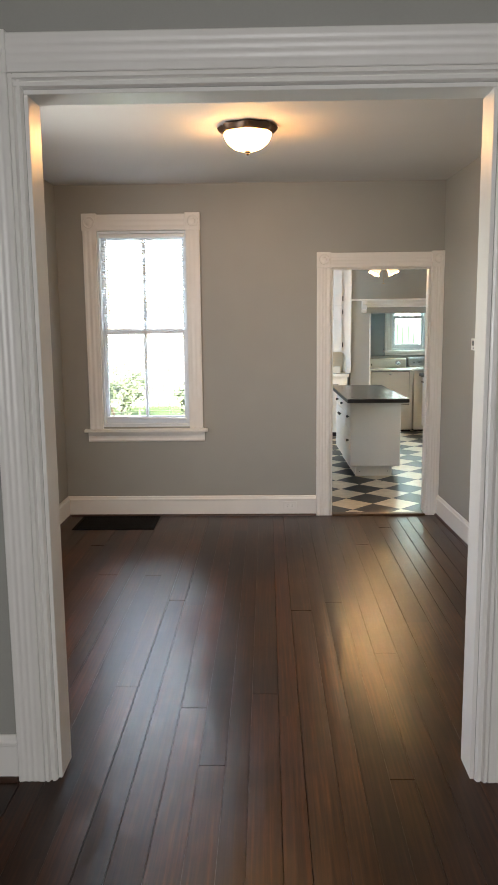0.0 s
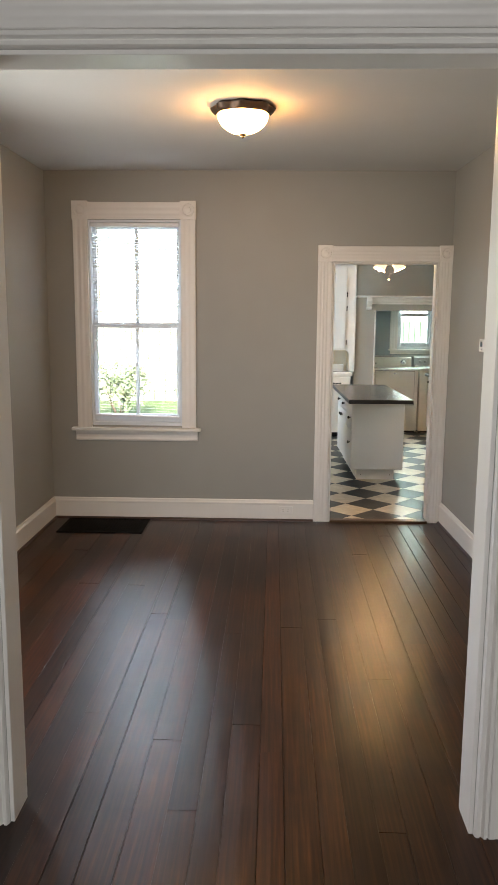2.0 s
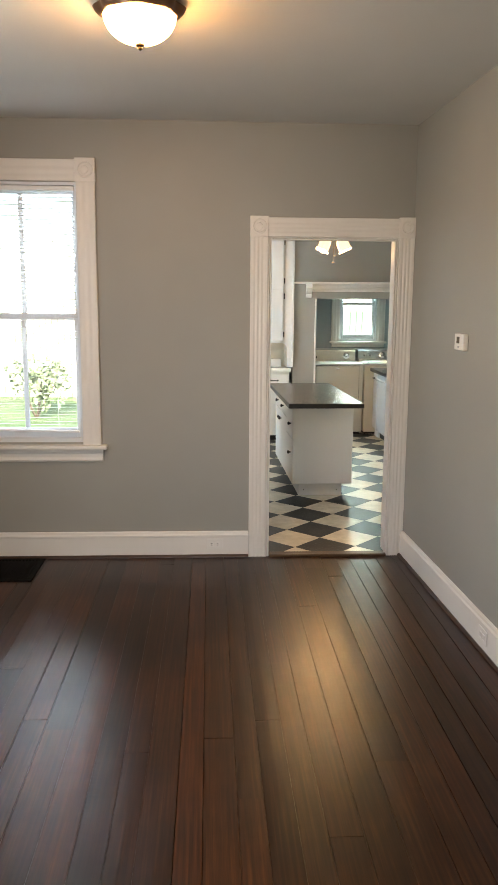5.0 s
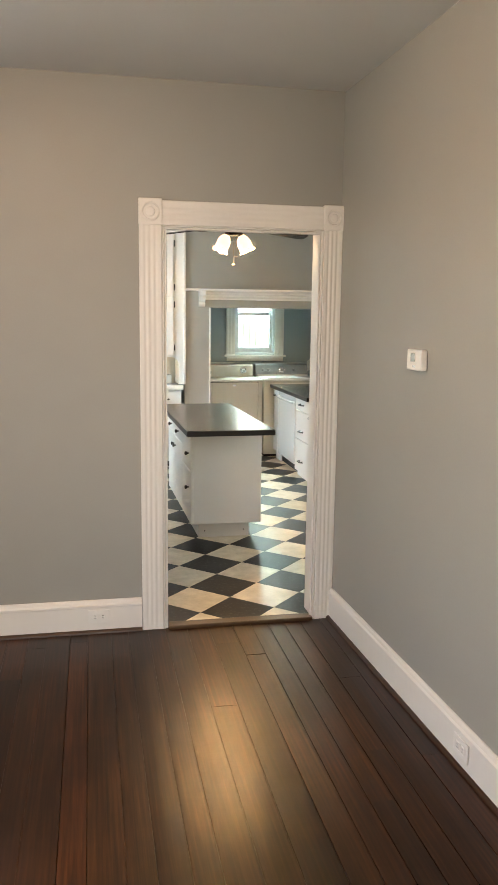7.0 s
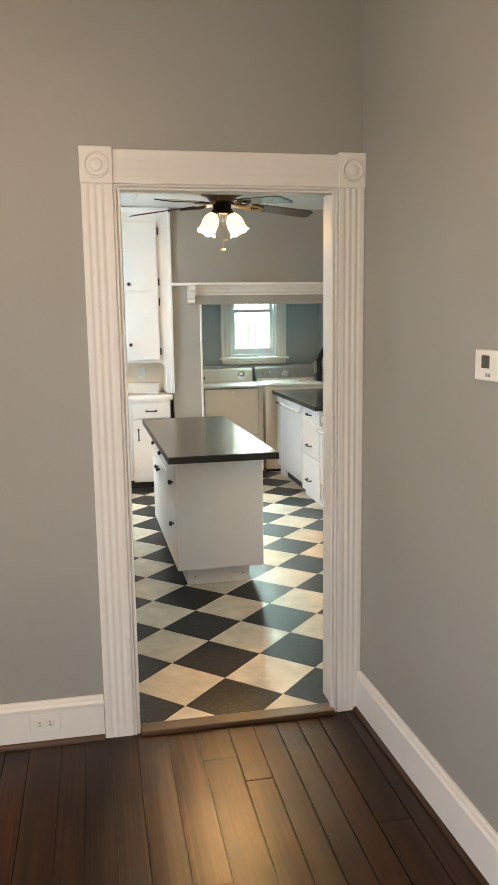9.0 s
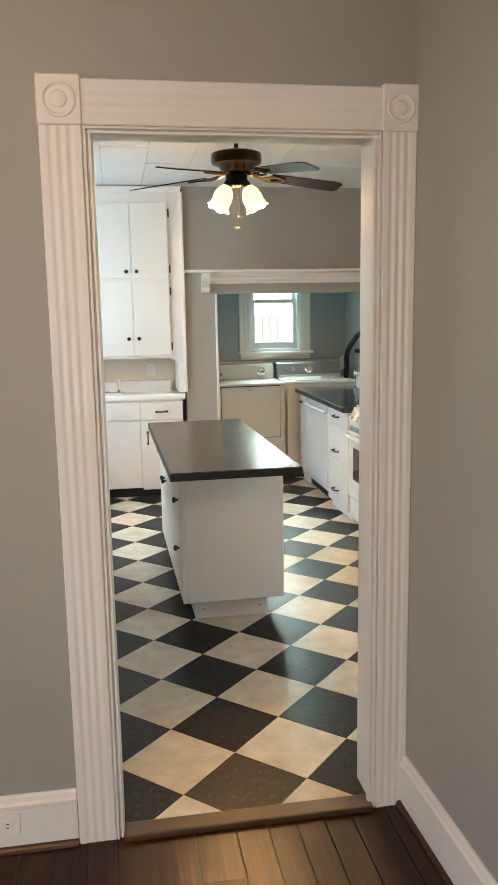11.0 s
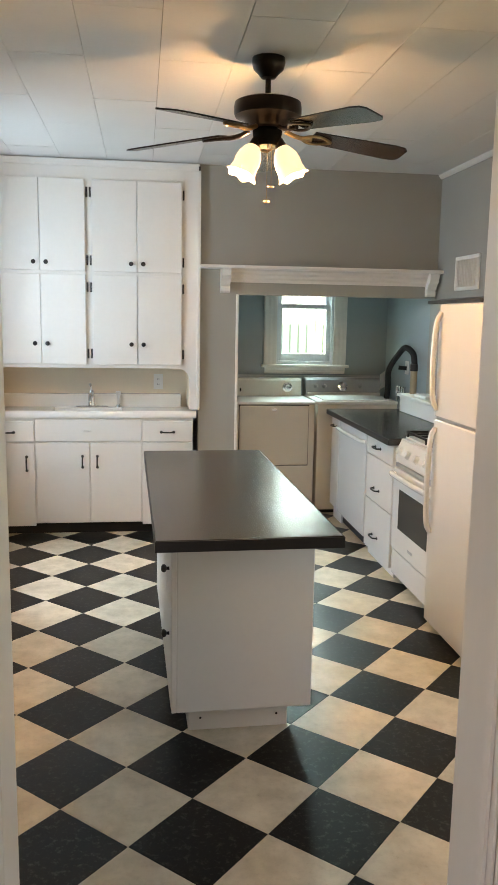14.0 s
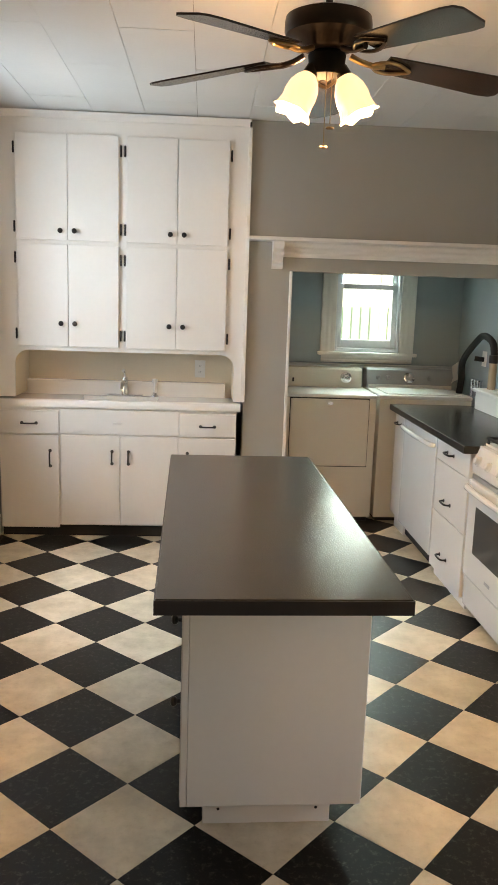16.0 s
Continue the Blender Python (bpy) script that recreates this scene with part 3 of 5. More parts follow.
# ---- dining room things ----
def floor_register():
    t = thing("floor_register", (-1.125, 6.43, ZF), "black slotted metal floor register set in the planks", "floor vent")
    x0, x1, y0, y1 = -1.462, -0.789, 6.215, 6.645
    for a, b, c, d in ((x0, x1, y0, y0 + 0.03), (x0, x1, y1 - 0.03, y1), (x0, x0 + 0.03, y0 + 0.03, y1 - 0.03), (x1 - 0.03, x1, y0 + 0.03, y1 - 0.03)):
        part("frame", box(a, b, c, d, ZF - 0.004, ZF + 0.009, 0.002), REGM, t)
    part("backing", box(x0 + 0.02, x1 - 0.02, y0 + 0.02, y1 - 0.02, ZF + 0.0014, ZF + 0.0026), REGM, t)
    for k in range(28):
        x = x0 + 0.04 + k * (x1 - x0 - 0.08) / 27
        part("slat", box(x - 0.004, x + 0.004, y0 + 0.03, y1 - 0.03, ZF + 0.0024, ZF + 0.007), REGM, t)


floor_register()


def ceiling_lamp(cx, cy):
    t = thing("ceiling_light", (cx, cy, CD), "lit frosted glass dome light with a bronze scalloped rim", "ceiling light")
    bm = bmesh.new()
    seg, rings = 48, []
    for r0, z, amp in ((0.150, 0.0, 0.010), (0.166, -0.012, 0.012), (0.160, -0.030, 0.010), (0.148, -0.044, 0.008), (0.140, -0.046, 0.006)):
        ring = []
        for k in range(seg):
            a = 2 * math.pi * k / seg
            r = r0 + amp * math.cos(8 * a)
            ring.append(bm.verts.new((cx + r * math.cos(a), cy + r * math.sin(a), CD + z)))
        rings.append(ring)
    for a, b in zip(rings, rings[1:]):
        for k in range(seg):
            bm.faces.new((a[k], a[(k + 1) % seg], b[(k + 1) % seg], b[k]))
    bm.faces.new(rings[0])
    part("rim", bm, RIM, t, "bronze scalloped rim", smooth=True)
    prof = [(0.139 * math.cos(a), CD - 0.040 - 0.105 * math.sin(a)) for a in [math.pi / 2 * k / 10 for k in range(10)]] + [(0, CD - 0.145)]
    part("dome", lathe(cx, cy, prof, 40), LAMPG, t, "glowing frosted glass dome", smooth=True)
    fin = [(0.0, CD - 0.140), (0.018, CD - 0.143), (0.018, CD - 0.149), (0.008, CD - 0.153), (0.010, CD - 0.160), (0.0, CD - 0.168)]
    part("finial", lathe(cx, cy, fin, 16), BRONZE, t, smooth=True)


ceiling_lamp(0.047, 4.78)


def outlet(name, m, label, w=0.115, h=0.072):
    """A duplex outlet plate in the local x-z plane, facing local -y."""
    t = new(name)
    t.matrix_world = m
    tagged(t, label, "wall outlet")

    def local(nm, bm, mat, lab=""):
        me = bpy.data.meshes.new(nm)
        bm.to_mesh(me)
        bm.free()
        me.materials.append(mat)
        o = new(nm, me)
        o.parent = t
        if lab:
            o["label"] = lab
        return o

    local("plate", box(-w / 2, w / 2, -0.006, 0, -h / 2, h / 2, 0.003, 2), PLASTIC)
    along = w > h
    for s in (-1, 1):
        cx, cz = (s * 0.020, 0) if along else (0, s * 0.020)
        face = local("socket", box(cx - 0.0155, cx + 0.0155, -0.0085, -0.0055, cz - 0.0155, cz + 0.0155, 0.003), PLASTIC)
        bm = bmesh.new()
        for dx in (-0.006, 0.006):
            if along:
                box(cx - 0.004, cx + 0.005, -0.0092, -0.0084, cz + dx - 0.0014, cz + dx + 0.0014, bm=bm)
            else:
                box(cx + dx - 0.0014, cx + dx + 0.0014, -0.0092, -0.0084, cz - 0.004, cz + 0.005, bm=bm)
        local("slots", bm, BLACK)
    return t


outlet("wall_outlet", pose(0.342, YW - 0.018, 0.082), "white duplex outlet set sideways in the baseboard")
outlet("wall_outlet", pose(east(5.13) - 0.018, 5.13, 0.080, 0, 0, -90), "painted white outlet set in the side baseboard")


def thermostat():
    x = east(5.71)
    t = thing("thermostat", (x, 5.71, 1.495), "small white thermostat with dark display on the wall", "thermostat")
    part("case", box(x - 0.028, x, 5.60, 5.745, 1.450, 1.535, 0.006, 2), PLASTIC, t)
    part("display", box(x - 0.0295, x - 0.0275, 5.66, 5.705, 1.485, 1.520, 0.001), DARKGLASS, t, "dark display window")
    for y in (5.662, 5.676):
        part("button", box(x - 0.031, x - 0.0275, y - 0.004, y + 0.004, 1.462, 1.472, 0.001), GREYP, t)


thermostat()


# ---- kitchen: built-in sink wall ----
def knob(m, parent, mat=BLACK, r=0.016):
    prof = [(0.0, 0.0), (0.007, 0.0), (0.006, 0.010), (r * 0.8, 0.014), (r, 0.020), (r * 0.9, 0.027), (r * 0.5, 0.031), (0.0, 0.032)]
    return part("knob", spun(prof, m, 14), mat, parent, "round black knob", smooth=True)


def pull(a, b, out, parent, mat=BLACK, r=0.0055, name="handle"):
    """A bow handle between a and b, standing off along out."""
    a, b, o = Vector(a), Vector(b), Vector(out)
    d = (b - a).normalized()
    pts = arc([a, a + o * 0.75 + d * 0.004, a + o + d * 0.02, (a + b) / 2 + o * 1.05, b + o - d * 0.02, b + o * 0.75 - d * 0.004, b], 4)
    bm = tube(pts, r, 8)
    q = d.to_track_quat("Z", "Y").to_matrix().to_4x4()
    for p in (a, b):
        spun([(0, 0), (0.011, 0), (0.010, 0.004), (0, 0.006)], Matrix.Translation(p) @ o.normalized().to_track_quat("Z", "Y").to_matrix().to_4x4(), 10, bm)
    return part(name, bm, mat, parent, "black iron pull", smooth=True)


def hinge(x, z, y, parent):
    bm = box(x - 0.006, x + 0.006, y - 0.006, y, z - 0.034, z + 0.034, 0.003, 1)
    tube([(x, y - 0.006, z - 0.028), (x, y - 0.006, z + 0.028)], 0.0045, 6, bm)
    return part("hinge", bm, BLACK, parent, "black butt hinge")


def wall_cupboard():
    """Floor-to-ceiling face frame with eight upper doors over an open sink niche."""
    x0, x1, y = KL, 1.332, YC
    t = thing("upper_cabinet", ((x0 + x1) / 2, y, 1.185), "white painted built-in upper cupboard with eight flat doors", "cabinet")
    bm = bmesh.new()
    # face frame with a niche with rounded upper corners
    n0, n1, zt, zb, r = -0.106, 1.270, 1.219, 0.922, 0.085
    left = [(x0, CK - 0.002), (x0, zb), (n0, zb), (n0, zt - r)] + [(n0 + r - r * math.cos(a), zt - r + r * math.sin(a)) for a in [math.pi / 2 * k / 6 for k in range(1, 7)]]
    right = [(n1 - r + r * math.sin(a), zt - r + r * math.cos(a)) for a in [math.pi / 2 * k / 6 for k in range(0, 7)]] + [(n1, zb), (x1, zb), (x1, CK - 0.002)]
    prism(left + right, lambda u, v, q: (u, q, v), y, y + 0.02, bm)
    part("face_frame", bm, CAB, t)
    part("body", box(x0, x1, y + 0.02, YE - 0.2, zt + 0.002, CK - 0.002), CAB, t)
    part("crown", prism([(0, 0), (0.012, 0), (0.018, 0.02), (0.028, 0.04), (0, 0.045)], lambda u, v, q: (q, y - u, CK - 0.0475 + v), x0 + 0.001, x1), CAB, t)
    part("edge_strip", box(x1 - 0.012, x1 + 0.012, y - 0.012, y + 0.012, 0.922, CK - 0.05, 0.003), CAB, t)
    cols = [(-0.078, 0.231, 1), (0.234, 0.541, 0), (0.589, 0.897, 1), (0.900, 1.210, 0)]
    for lo, hi in ((1.246, 1.868), (1.892, 2.511)):
        for a, b, knob_right in cols:
            d = part("door", box(a, b, y - 0.019, y - 0.001, lo, hi, 0.004, 2), CAB, t)
            kx = b - 0.041 if knob_right else a + 0.041
            knob(Matrix.Translation((kx, y - 0.019, lo + (0.143 if lo < 1.5 else 0.056))) @ Matrix.Rotation(radians(90), 4, "X"), d)
            hx = a - 0.012 if knob_right else b + 0.012
            for hz in (lo + 0.075, hi - 0.085):
                hinge(hx, hz, y - 0.001, d)
    back = part("niche_back", box(n0 - 0.03, n1 + 0.03, 11.62, 11.64, 0.86, zt + 0.03), BACKSPLASH, t, "beige painted niche wall")
    part("niche_side", box(n0 - 0.03, n0 - 0.001, y + 0.02, 11.62, 0.922, zt, 0), BACKSPLASH, t)
    part("niche_side", box(n1 + 0.001, n1 + 0.03, y + 0.02, 11.62, 0.922, zt, 0), BACKSPLASH, t)
    part("niche_top", box(n0 - 0.03, n1 + 0.03, y + 0.02, 11.62, zt + 0.0005, zt + 0.0015), CAB, t)


wall_cupboard()
outlet("wall_outlet", pose(1.053, 11.62, 1.092), "white duplex outlet over the sink on beige wall", 0.072, 0.118)


def sink_base():
    x0, x1, y = KL + 0.02, 1.296, YC + 0.005
    t = thing("base_cabinet", ((x0 + x1) / 2, y, 0), "white painted sink base cabinet with black iron pulls", "cabinet")
    part("body", box(x0, x1, y, 11.62, 0.085, 0.862), CAB, t)
    part("toe_kick", box(x0, x1 - 0.01, y + 0.045, 11.60, 0.0, 0.085), KICK, t, "black toe kick")
    for a, b in ((x0 + 0.004, 0.163), (0.929, 1.293)):
        d = part("drawer", box(a, b, y - 0.018, y - 0.001, 0.688, 0.838, 0.003), CAB, t)
        c = (a + b) / 2
        pull((c - 0.045, y - 0.018, 0.757), (c + 0.045, y - 0.018, 0.757), (0, -0.024, 0), d)
        e = part("door", box(a, b, y - 0.018, y - 0.001, 0.070, 0.680, 0.003), CAB, t)
        hx = b - 0.055 if a < 0.3 else a + 0.055
        pull((hx, y - 0.018, 0.48), (hx, y - 0.018, 0.58), (0, -0.024, 0), e)
    ap = part("false_front", box(0.167, 0.925, y - 0.012, y - 0.001, 0.690, 0.852, 0.003), CAB, t)
    part("finger_pull", box(0.508, 0.562, y - 0.019, y - 0.011, 0.760, 0.772, 0.003), CAB, ap)
    for a, b, s in ((0.172, 0.550, 1), (0.555, 0.922, -1)):
        e = part("door", box(a, b, y - 0.010, y + 0.004, 0.090, 0.682, 0.003), CAB, t)
        hx = b - 0.05 if s > 0 else a + 0.05
        pull((hx, y - 0.010, 0.500), (hx, y - 0.010, 0.580), (0, -0.022, 0), e)


sink_base()


def sink():
    x0, x1 = KL, 1.318
    y = YC - 0.018
    t = thing("sink", (0.55, y, 0.862), "white porcelain drainboard sink with raised back ledge", "sink")
    # top with a basin hole
    bx0, bx1, by0, by1 = 0.28, 0.78, y + 0.09, 11.50
    bm = bmesh.new()
    for a, b, c, d in ((x0, bx0, y + 0.012, 11.56), (bx1, x1 - 0.02, y + 0.012, 11.56), (bx0, bx1, y + 0.012, by0), (bx0, bx1, by1, 11.56)):
        box(a, b, c, d, 0.878, 0.903, bm=bm)
    part("drainboard", bm, PORC, t)
    prof = [(0.0, 0.0), (0.0, 0.030), (0.008, 0.044), (0.022, 0.050), (0.05, 0.046), (0.05, 0.0)]
    part("front_rim", prism(prof, lambda u, v, q: (q, y + u, 0.862 + v), x0, x1), PORC, t, smooth=True)
    bm = bmesh.new()
    z = 0.718
    box(bx0 - 0.01, bx1 + 0.01, by0 - 0.01, by1 + 0.01, z - 0.01, z, bm=bm)
    for a, b, c, d in ((bx0 - 0.01, bx0, by0, by1), (bx1, bx1 + 0.01, by0, by1), (bx0 - 0.01, bx1 + 0.01, by0 - 0.01, by0), (bx0 - 0.01, bx1 + 0.01, by1, by1 + 0.01)):
        box(a, b, c, d, z, 0.880, bm=bm)
    part("basin", bm, PORC, t)
    part("back_ledge", box(x0 + 0.035, 1.228, 11.555, 11.618, 0.86, 1.002, 0.018, 3), PORC, t, smooth=True)
    f = thing("faucet", (0.540, 11.53, 0.903), "chrome single-lever kitchen faucet behind the sink", "faucet")
    part("deck_plate", box(0.430, 0.670, 11.505, 11.555, 0.903, 0.915, 0.005, 2), CHROME, f, smooth=True)
    part("column", lathe(0.550, 11.53, [(0.026, 0.915), (0.024, 0.958), (0.020, 0.988), (0.022, 1.013), (0.018, 1.030), (0.0, 1.033)], 18), CHROME, f, smooth=True)
    part("spout", tube(arc([(0.550, 11.53, 0.978), (0.547, 11.47, 1.003), (0.545, 11.40, 0.993), (0.543, 11.37, 0.963)], 5), [0.013] * 11 + [0.011] * 5, 10), CHROME, f, smooth=True)
    part("lever", tube([(0.550, 11.53, 1.026), (0.547, 11.515, 1.063), (0.542, 11.50, 1.078)], [0.010, 0.008, 0.012], 8), CHROME, f, smooth=True)
    s = thing("sink_sprayer", (0.750, 11.53, 0.903), "white side sprayer with chrome base by the faucet", "sprayer")
    part("base", lathe(0.750, 11.53, [(0.026, 0.903), (0.024, 0.913), (0.014, 0.918), (0.014, 0.930)], 14), CHROME, s, smooth=True)
    part("head", lathe(0.750, 11.53, [(0.012, 0.930), (0.014, 0.958), (0.013, 0.988), (0.019, 1.003), (0.018, 1.023), (0.0, 1.026)], 14), PLASTIC, s, smooth=True)


sink()


# ---- kitchen: mantel shelf ----
def mantel():
    x0, x1, y = 1.340, KR - 0.002, YK1
    t = thing("mantel_shelf", ((x0 + x1) / 2, y, 1.9), "white moulded mantel shelf on carved brackets", "shelf")
    part("board", box(x0, x1, y - 0.135, y, 1.932, 1.955, 0.005, 2), TRIM, t)
    prof = [(0, 0), (0.012, 0), (0.016, 0.02), (0.030, 0.032), (0.034, 0.05), (0.055, 0.062), (0.060, 0.078), (0.075, 0.09), (0, 0.09)]
    part("bed_moulding", prism(prof, lambda u, v, q: (q, y - u, 1.8415 + v), 1.556, x1), TRIM, t)
    br = [(0, 0), (0.03, 0.0), (0.045, 0.012), (0.045, 0.03), (0.035, 0.045), (0.055, 0.06), (0.07, 0.085), (0.095, 0.10), (0.105, 0.12), (0.105, 0.165), (0, 0.165)]
    for x in (1.489, 3.020):
        part("bracket", prism(br, lambda u, v, q: (q, y - u, 1.7665 + v), x, x + 0.066), TRIM, t)


mantel()
tagged(part("trim_laundry_opening", box(A0 - 0.001, A0 + 0.018, YK1 - 0.008, YK1 + 0.118, 0, AT, 0.003), TRIM), "thin white edge trim on the laundry opening", "trim", kind="structure")


# ---- kitchen: island ----
def island():
    t = thing("kitchen_island", (1.269, 8.852, 0), "white kitchen island cabinet with dark worktop overhang", "kitchen island")
    bx0, bx1, y0, y1 = 1.041, 1.554, 8.265, 9.672
    part("body", box(bx0, bx1, y0, y1, 0.124, 0.832, 0.003), ISLE, t)
    k = part("plinth", box(1.093, 1.483, 8.36, 9.61, 0.0, 0.125, 0.002), ISLE, t)
    for x in (1.140, 1.440):
        part("screw", spun([(0, 0), (0.005, 0), (0.004, 0.002), (0, 0.002)], Matrix.Translation((x, 8.36, 0.05)) @ Matrix.Rotation(radians(90), 4, "X"), 8), BLACK, k)
    part("corner_stile", box(bx0 - 0.018, bx0, y0, y0 + 0.02, 0.124, 0.832, 0.002), ISLE, t)
    n = 3
    w = (y1 - y0 - 0.03) / n
    for i in range(n):
        a, b = y0 + 0.024 + i * w, y0 + 0.024 + (i + 1) * w - 0.006
        rows = ((0.130, 0.520), (0.526, 0.800)) if i == 0 else ((0.130, 0.655), (0.662, 0.800))
        for lo, hi in rows:
            drawer = hi - lo < 0.3 or i == 0
            d = part("drawer" if drawer else "door", box(bx0 - 0.020, bx0 - 0.001, a, b, lo, hi, 0.004, 2), ISLE, t)
            yk = (a + b) / 2 if drawer else (b - 0.05 if i == 1 else a + 0.05)
            zk = (lo + hi) / 2 if drawer else hi - 0.07
            if i == 0:
                yk, zk = a + 0.10, (0.390 if lo < 0.4 else 0.648)
            knob(Matrix.Translation((bx0 - 0.020, yk, zk)) @ Matrix.Rotation(radians(-90), 4, "Y"), d)
    top = thing("island_worktop", (1.269, 8.852, 0.832), "dark brown-black laminate worktop on the kitchen island", "worktop")
    part("slab", box(0.956, 1.582, 7.984, 9.722, 0.832, 0.872, 0.003, 1), TOP, top)
    for x0, x1, y0, y1 in ((0.9535, 1.5845, 7.9815, 7.9845), (0.9535, 1.5845, 9.7215, 9.7245), (0.9535, 0.9565, 7.9847, 9.7213), (1.5815, 1.5845, 7.9847, 9.7213)):
        part("edge_band", box(x0, x1, y0, y1, 0.833, 0.8695), EDGE, top, "black edge band")

    t.rotation_euler = top.rotation_euler = (0, 0, radians(1.07))


island()


# ---- kitchen: run along the east wall ----
FX = 2.445


def drawer_unit():
    y0, y1 = 10.062, 10.625
    t = thing("drawer_cabinet", (2.8, (y0 + y1) / 2, 0), "white three-drawer base cabinet with black bow pulls", "cabinet")
    part("body", box(FX + 0.02, KR - 0.003, y0, y1, 0.055, 0.838), CAB, t)
    part("toe_kick", box(FX + 0.035, KR - 0.01, y0, y1, 0.0, 0.055), CAB, t)
    for lo, hi, z in ((0.062, 0.400, 0.180), (0.405, 0.700, 0.495), (0.705, 0.838, 0.772)):
        d = part("drawer", box(FX, FX + 0.019, y0 + 0.004, y1 - 0.004, lo, hi, 0.003), CAB, t)
        c = (y0 + y1) / 2 + 0.03
        pull((FX, c - 0.055, z), (FX, c + 0.055, z), (-0.03, 0, 0), d)


def dishwasher():
    y0, y1 = 10.630, 11.375
    t = thing("dishwasher", (2.8, (y0 + y1) / 2, 0), "white built-in dishwasher with curved towel-bar handle", "dishwasher")
    part("body", box(FX + 0.03, KR - 0.05, y0, y1, 0.10, 0.832), APPL, t)
    part("toe_panel", box(FX + 0.05, FX + 0.07, y0, y1, 0.012, 0.10), KICK, t)
    d = part("door", box(FX - 0.005, FX + 0.028, y0 + 0.003, y1 - 0.003, 0.105, 0.828, 0.006, 2), APPL, t)
    part("handle", tube(arc([(FX - 0.004, y0 + 0.03, 0.765), (FX - 0.035, y0 + 0.06, 0.770), (FX - 0.05, (y0 + y1) / 2, 0.772), (FX - 0.035, y1 - 0.06, 0.770), (FX - 0.004, y1 - 0.03, 0.765)], 6), 0.014, 10), APPL, d, smooth=True)


def narrow_unit():
    y0, y1 = 11.380, 11.640
    t = thing("narrow_cabinet", (2.8, (y0 + y1) / 2, 0), "narrow white base cabinet beside the washing machine", "cabinet")
    part("body", box(FX + 0.02, KR - 0.003, y0, y1, 0.10, 0.835), CAB, t)
    part("toe_kick", box(FX + 0.035, KR - 0.01, y0, y1 - 0.01, 0.0, 0.10), CAB, t)
    d = part("door", box(FX, FX + 0.019, y0 + 0.004, y1 - 0.004, 0.108, 0.828, 0.003), CAB, t)
    pull((FX, y0 + 0.09, 0.76), (FX, y0 + 0.19, 0.76), (-0.03, 0, 0), d)


def east_worktop():
    t = thing("worktop", (2.8, 10.7, 0.84), "dark laminate worktop with black edge along the wall", "worktop")
    part("slab", box(FX - 0.042, KR - 0.003, 10.040, 11.655, 0.840, 0.880, 0.003, 1), TOP, t)
    part("edge_band", box(FX - 0.0445, FX - 0.0415, 10.041, 11.654, 0.841, 0.8775), EDGE, t, "black edge band")
    s = thing("backsplash_ledge", (3.02, 10.7, 0.880), "white painted boxed ledge behind the worktop", "ledge")
    part("box", box(2.955, KR - 0.003, 10.045, 11.50, 0.8805, 1.0, 0.004), CAB, s)
    part("cap", box(2.935, KR - 0.003, 10.045, 11.52, 1.0, 1.022, 0.004), CAB, s)
    d = thing("cloth", (3.03, 11.1, 1.022), "small folded white cloth on the ledge", "cloth")
    part("fold", box(2.97, 3.09, 10.98, 11.23, 1.0225, 1.046, 0.011, 3), PLASTIC, d, smooth=True)


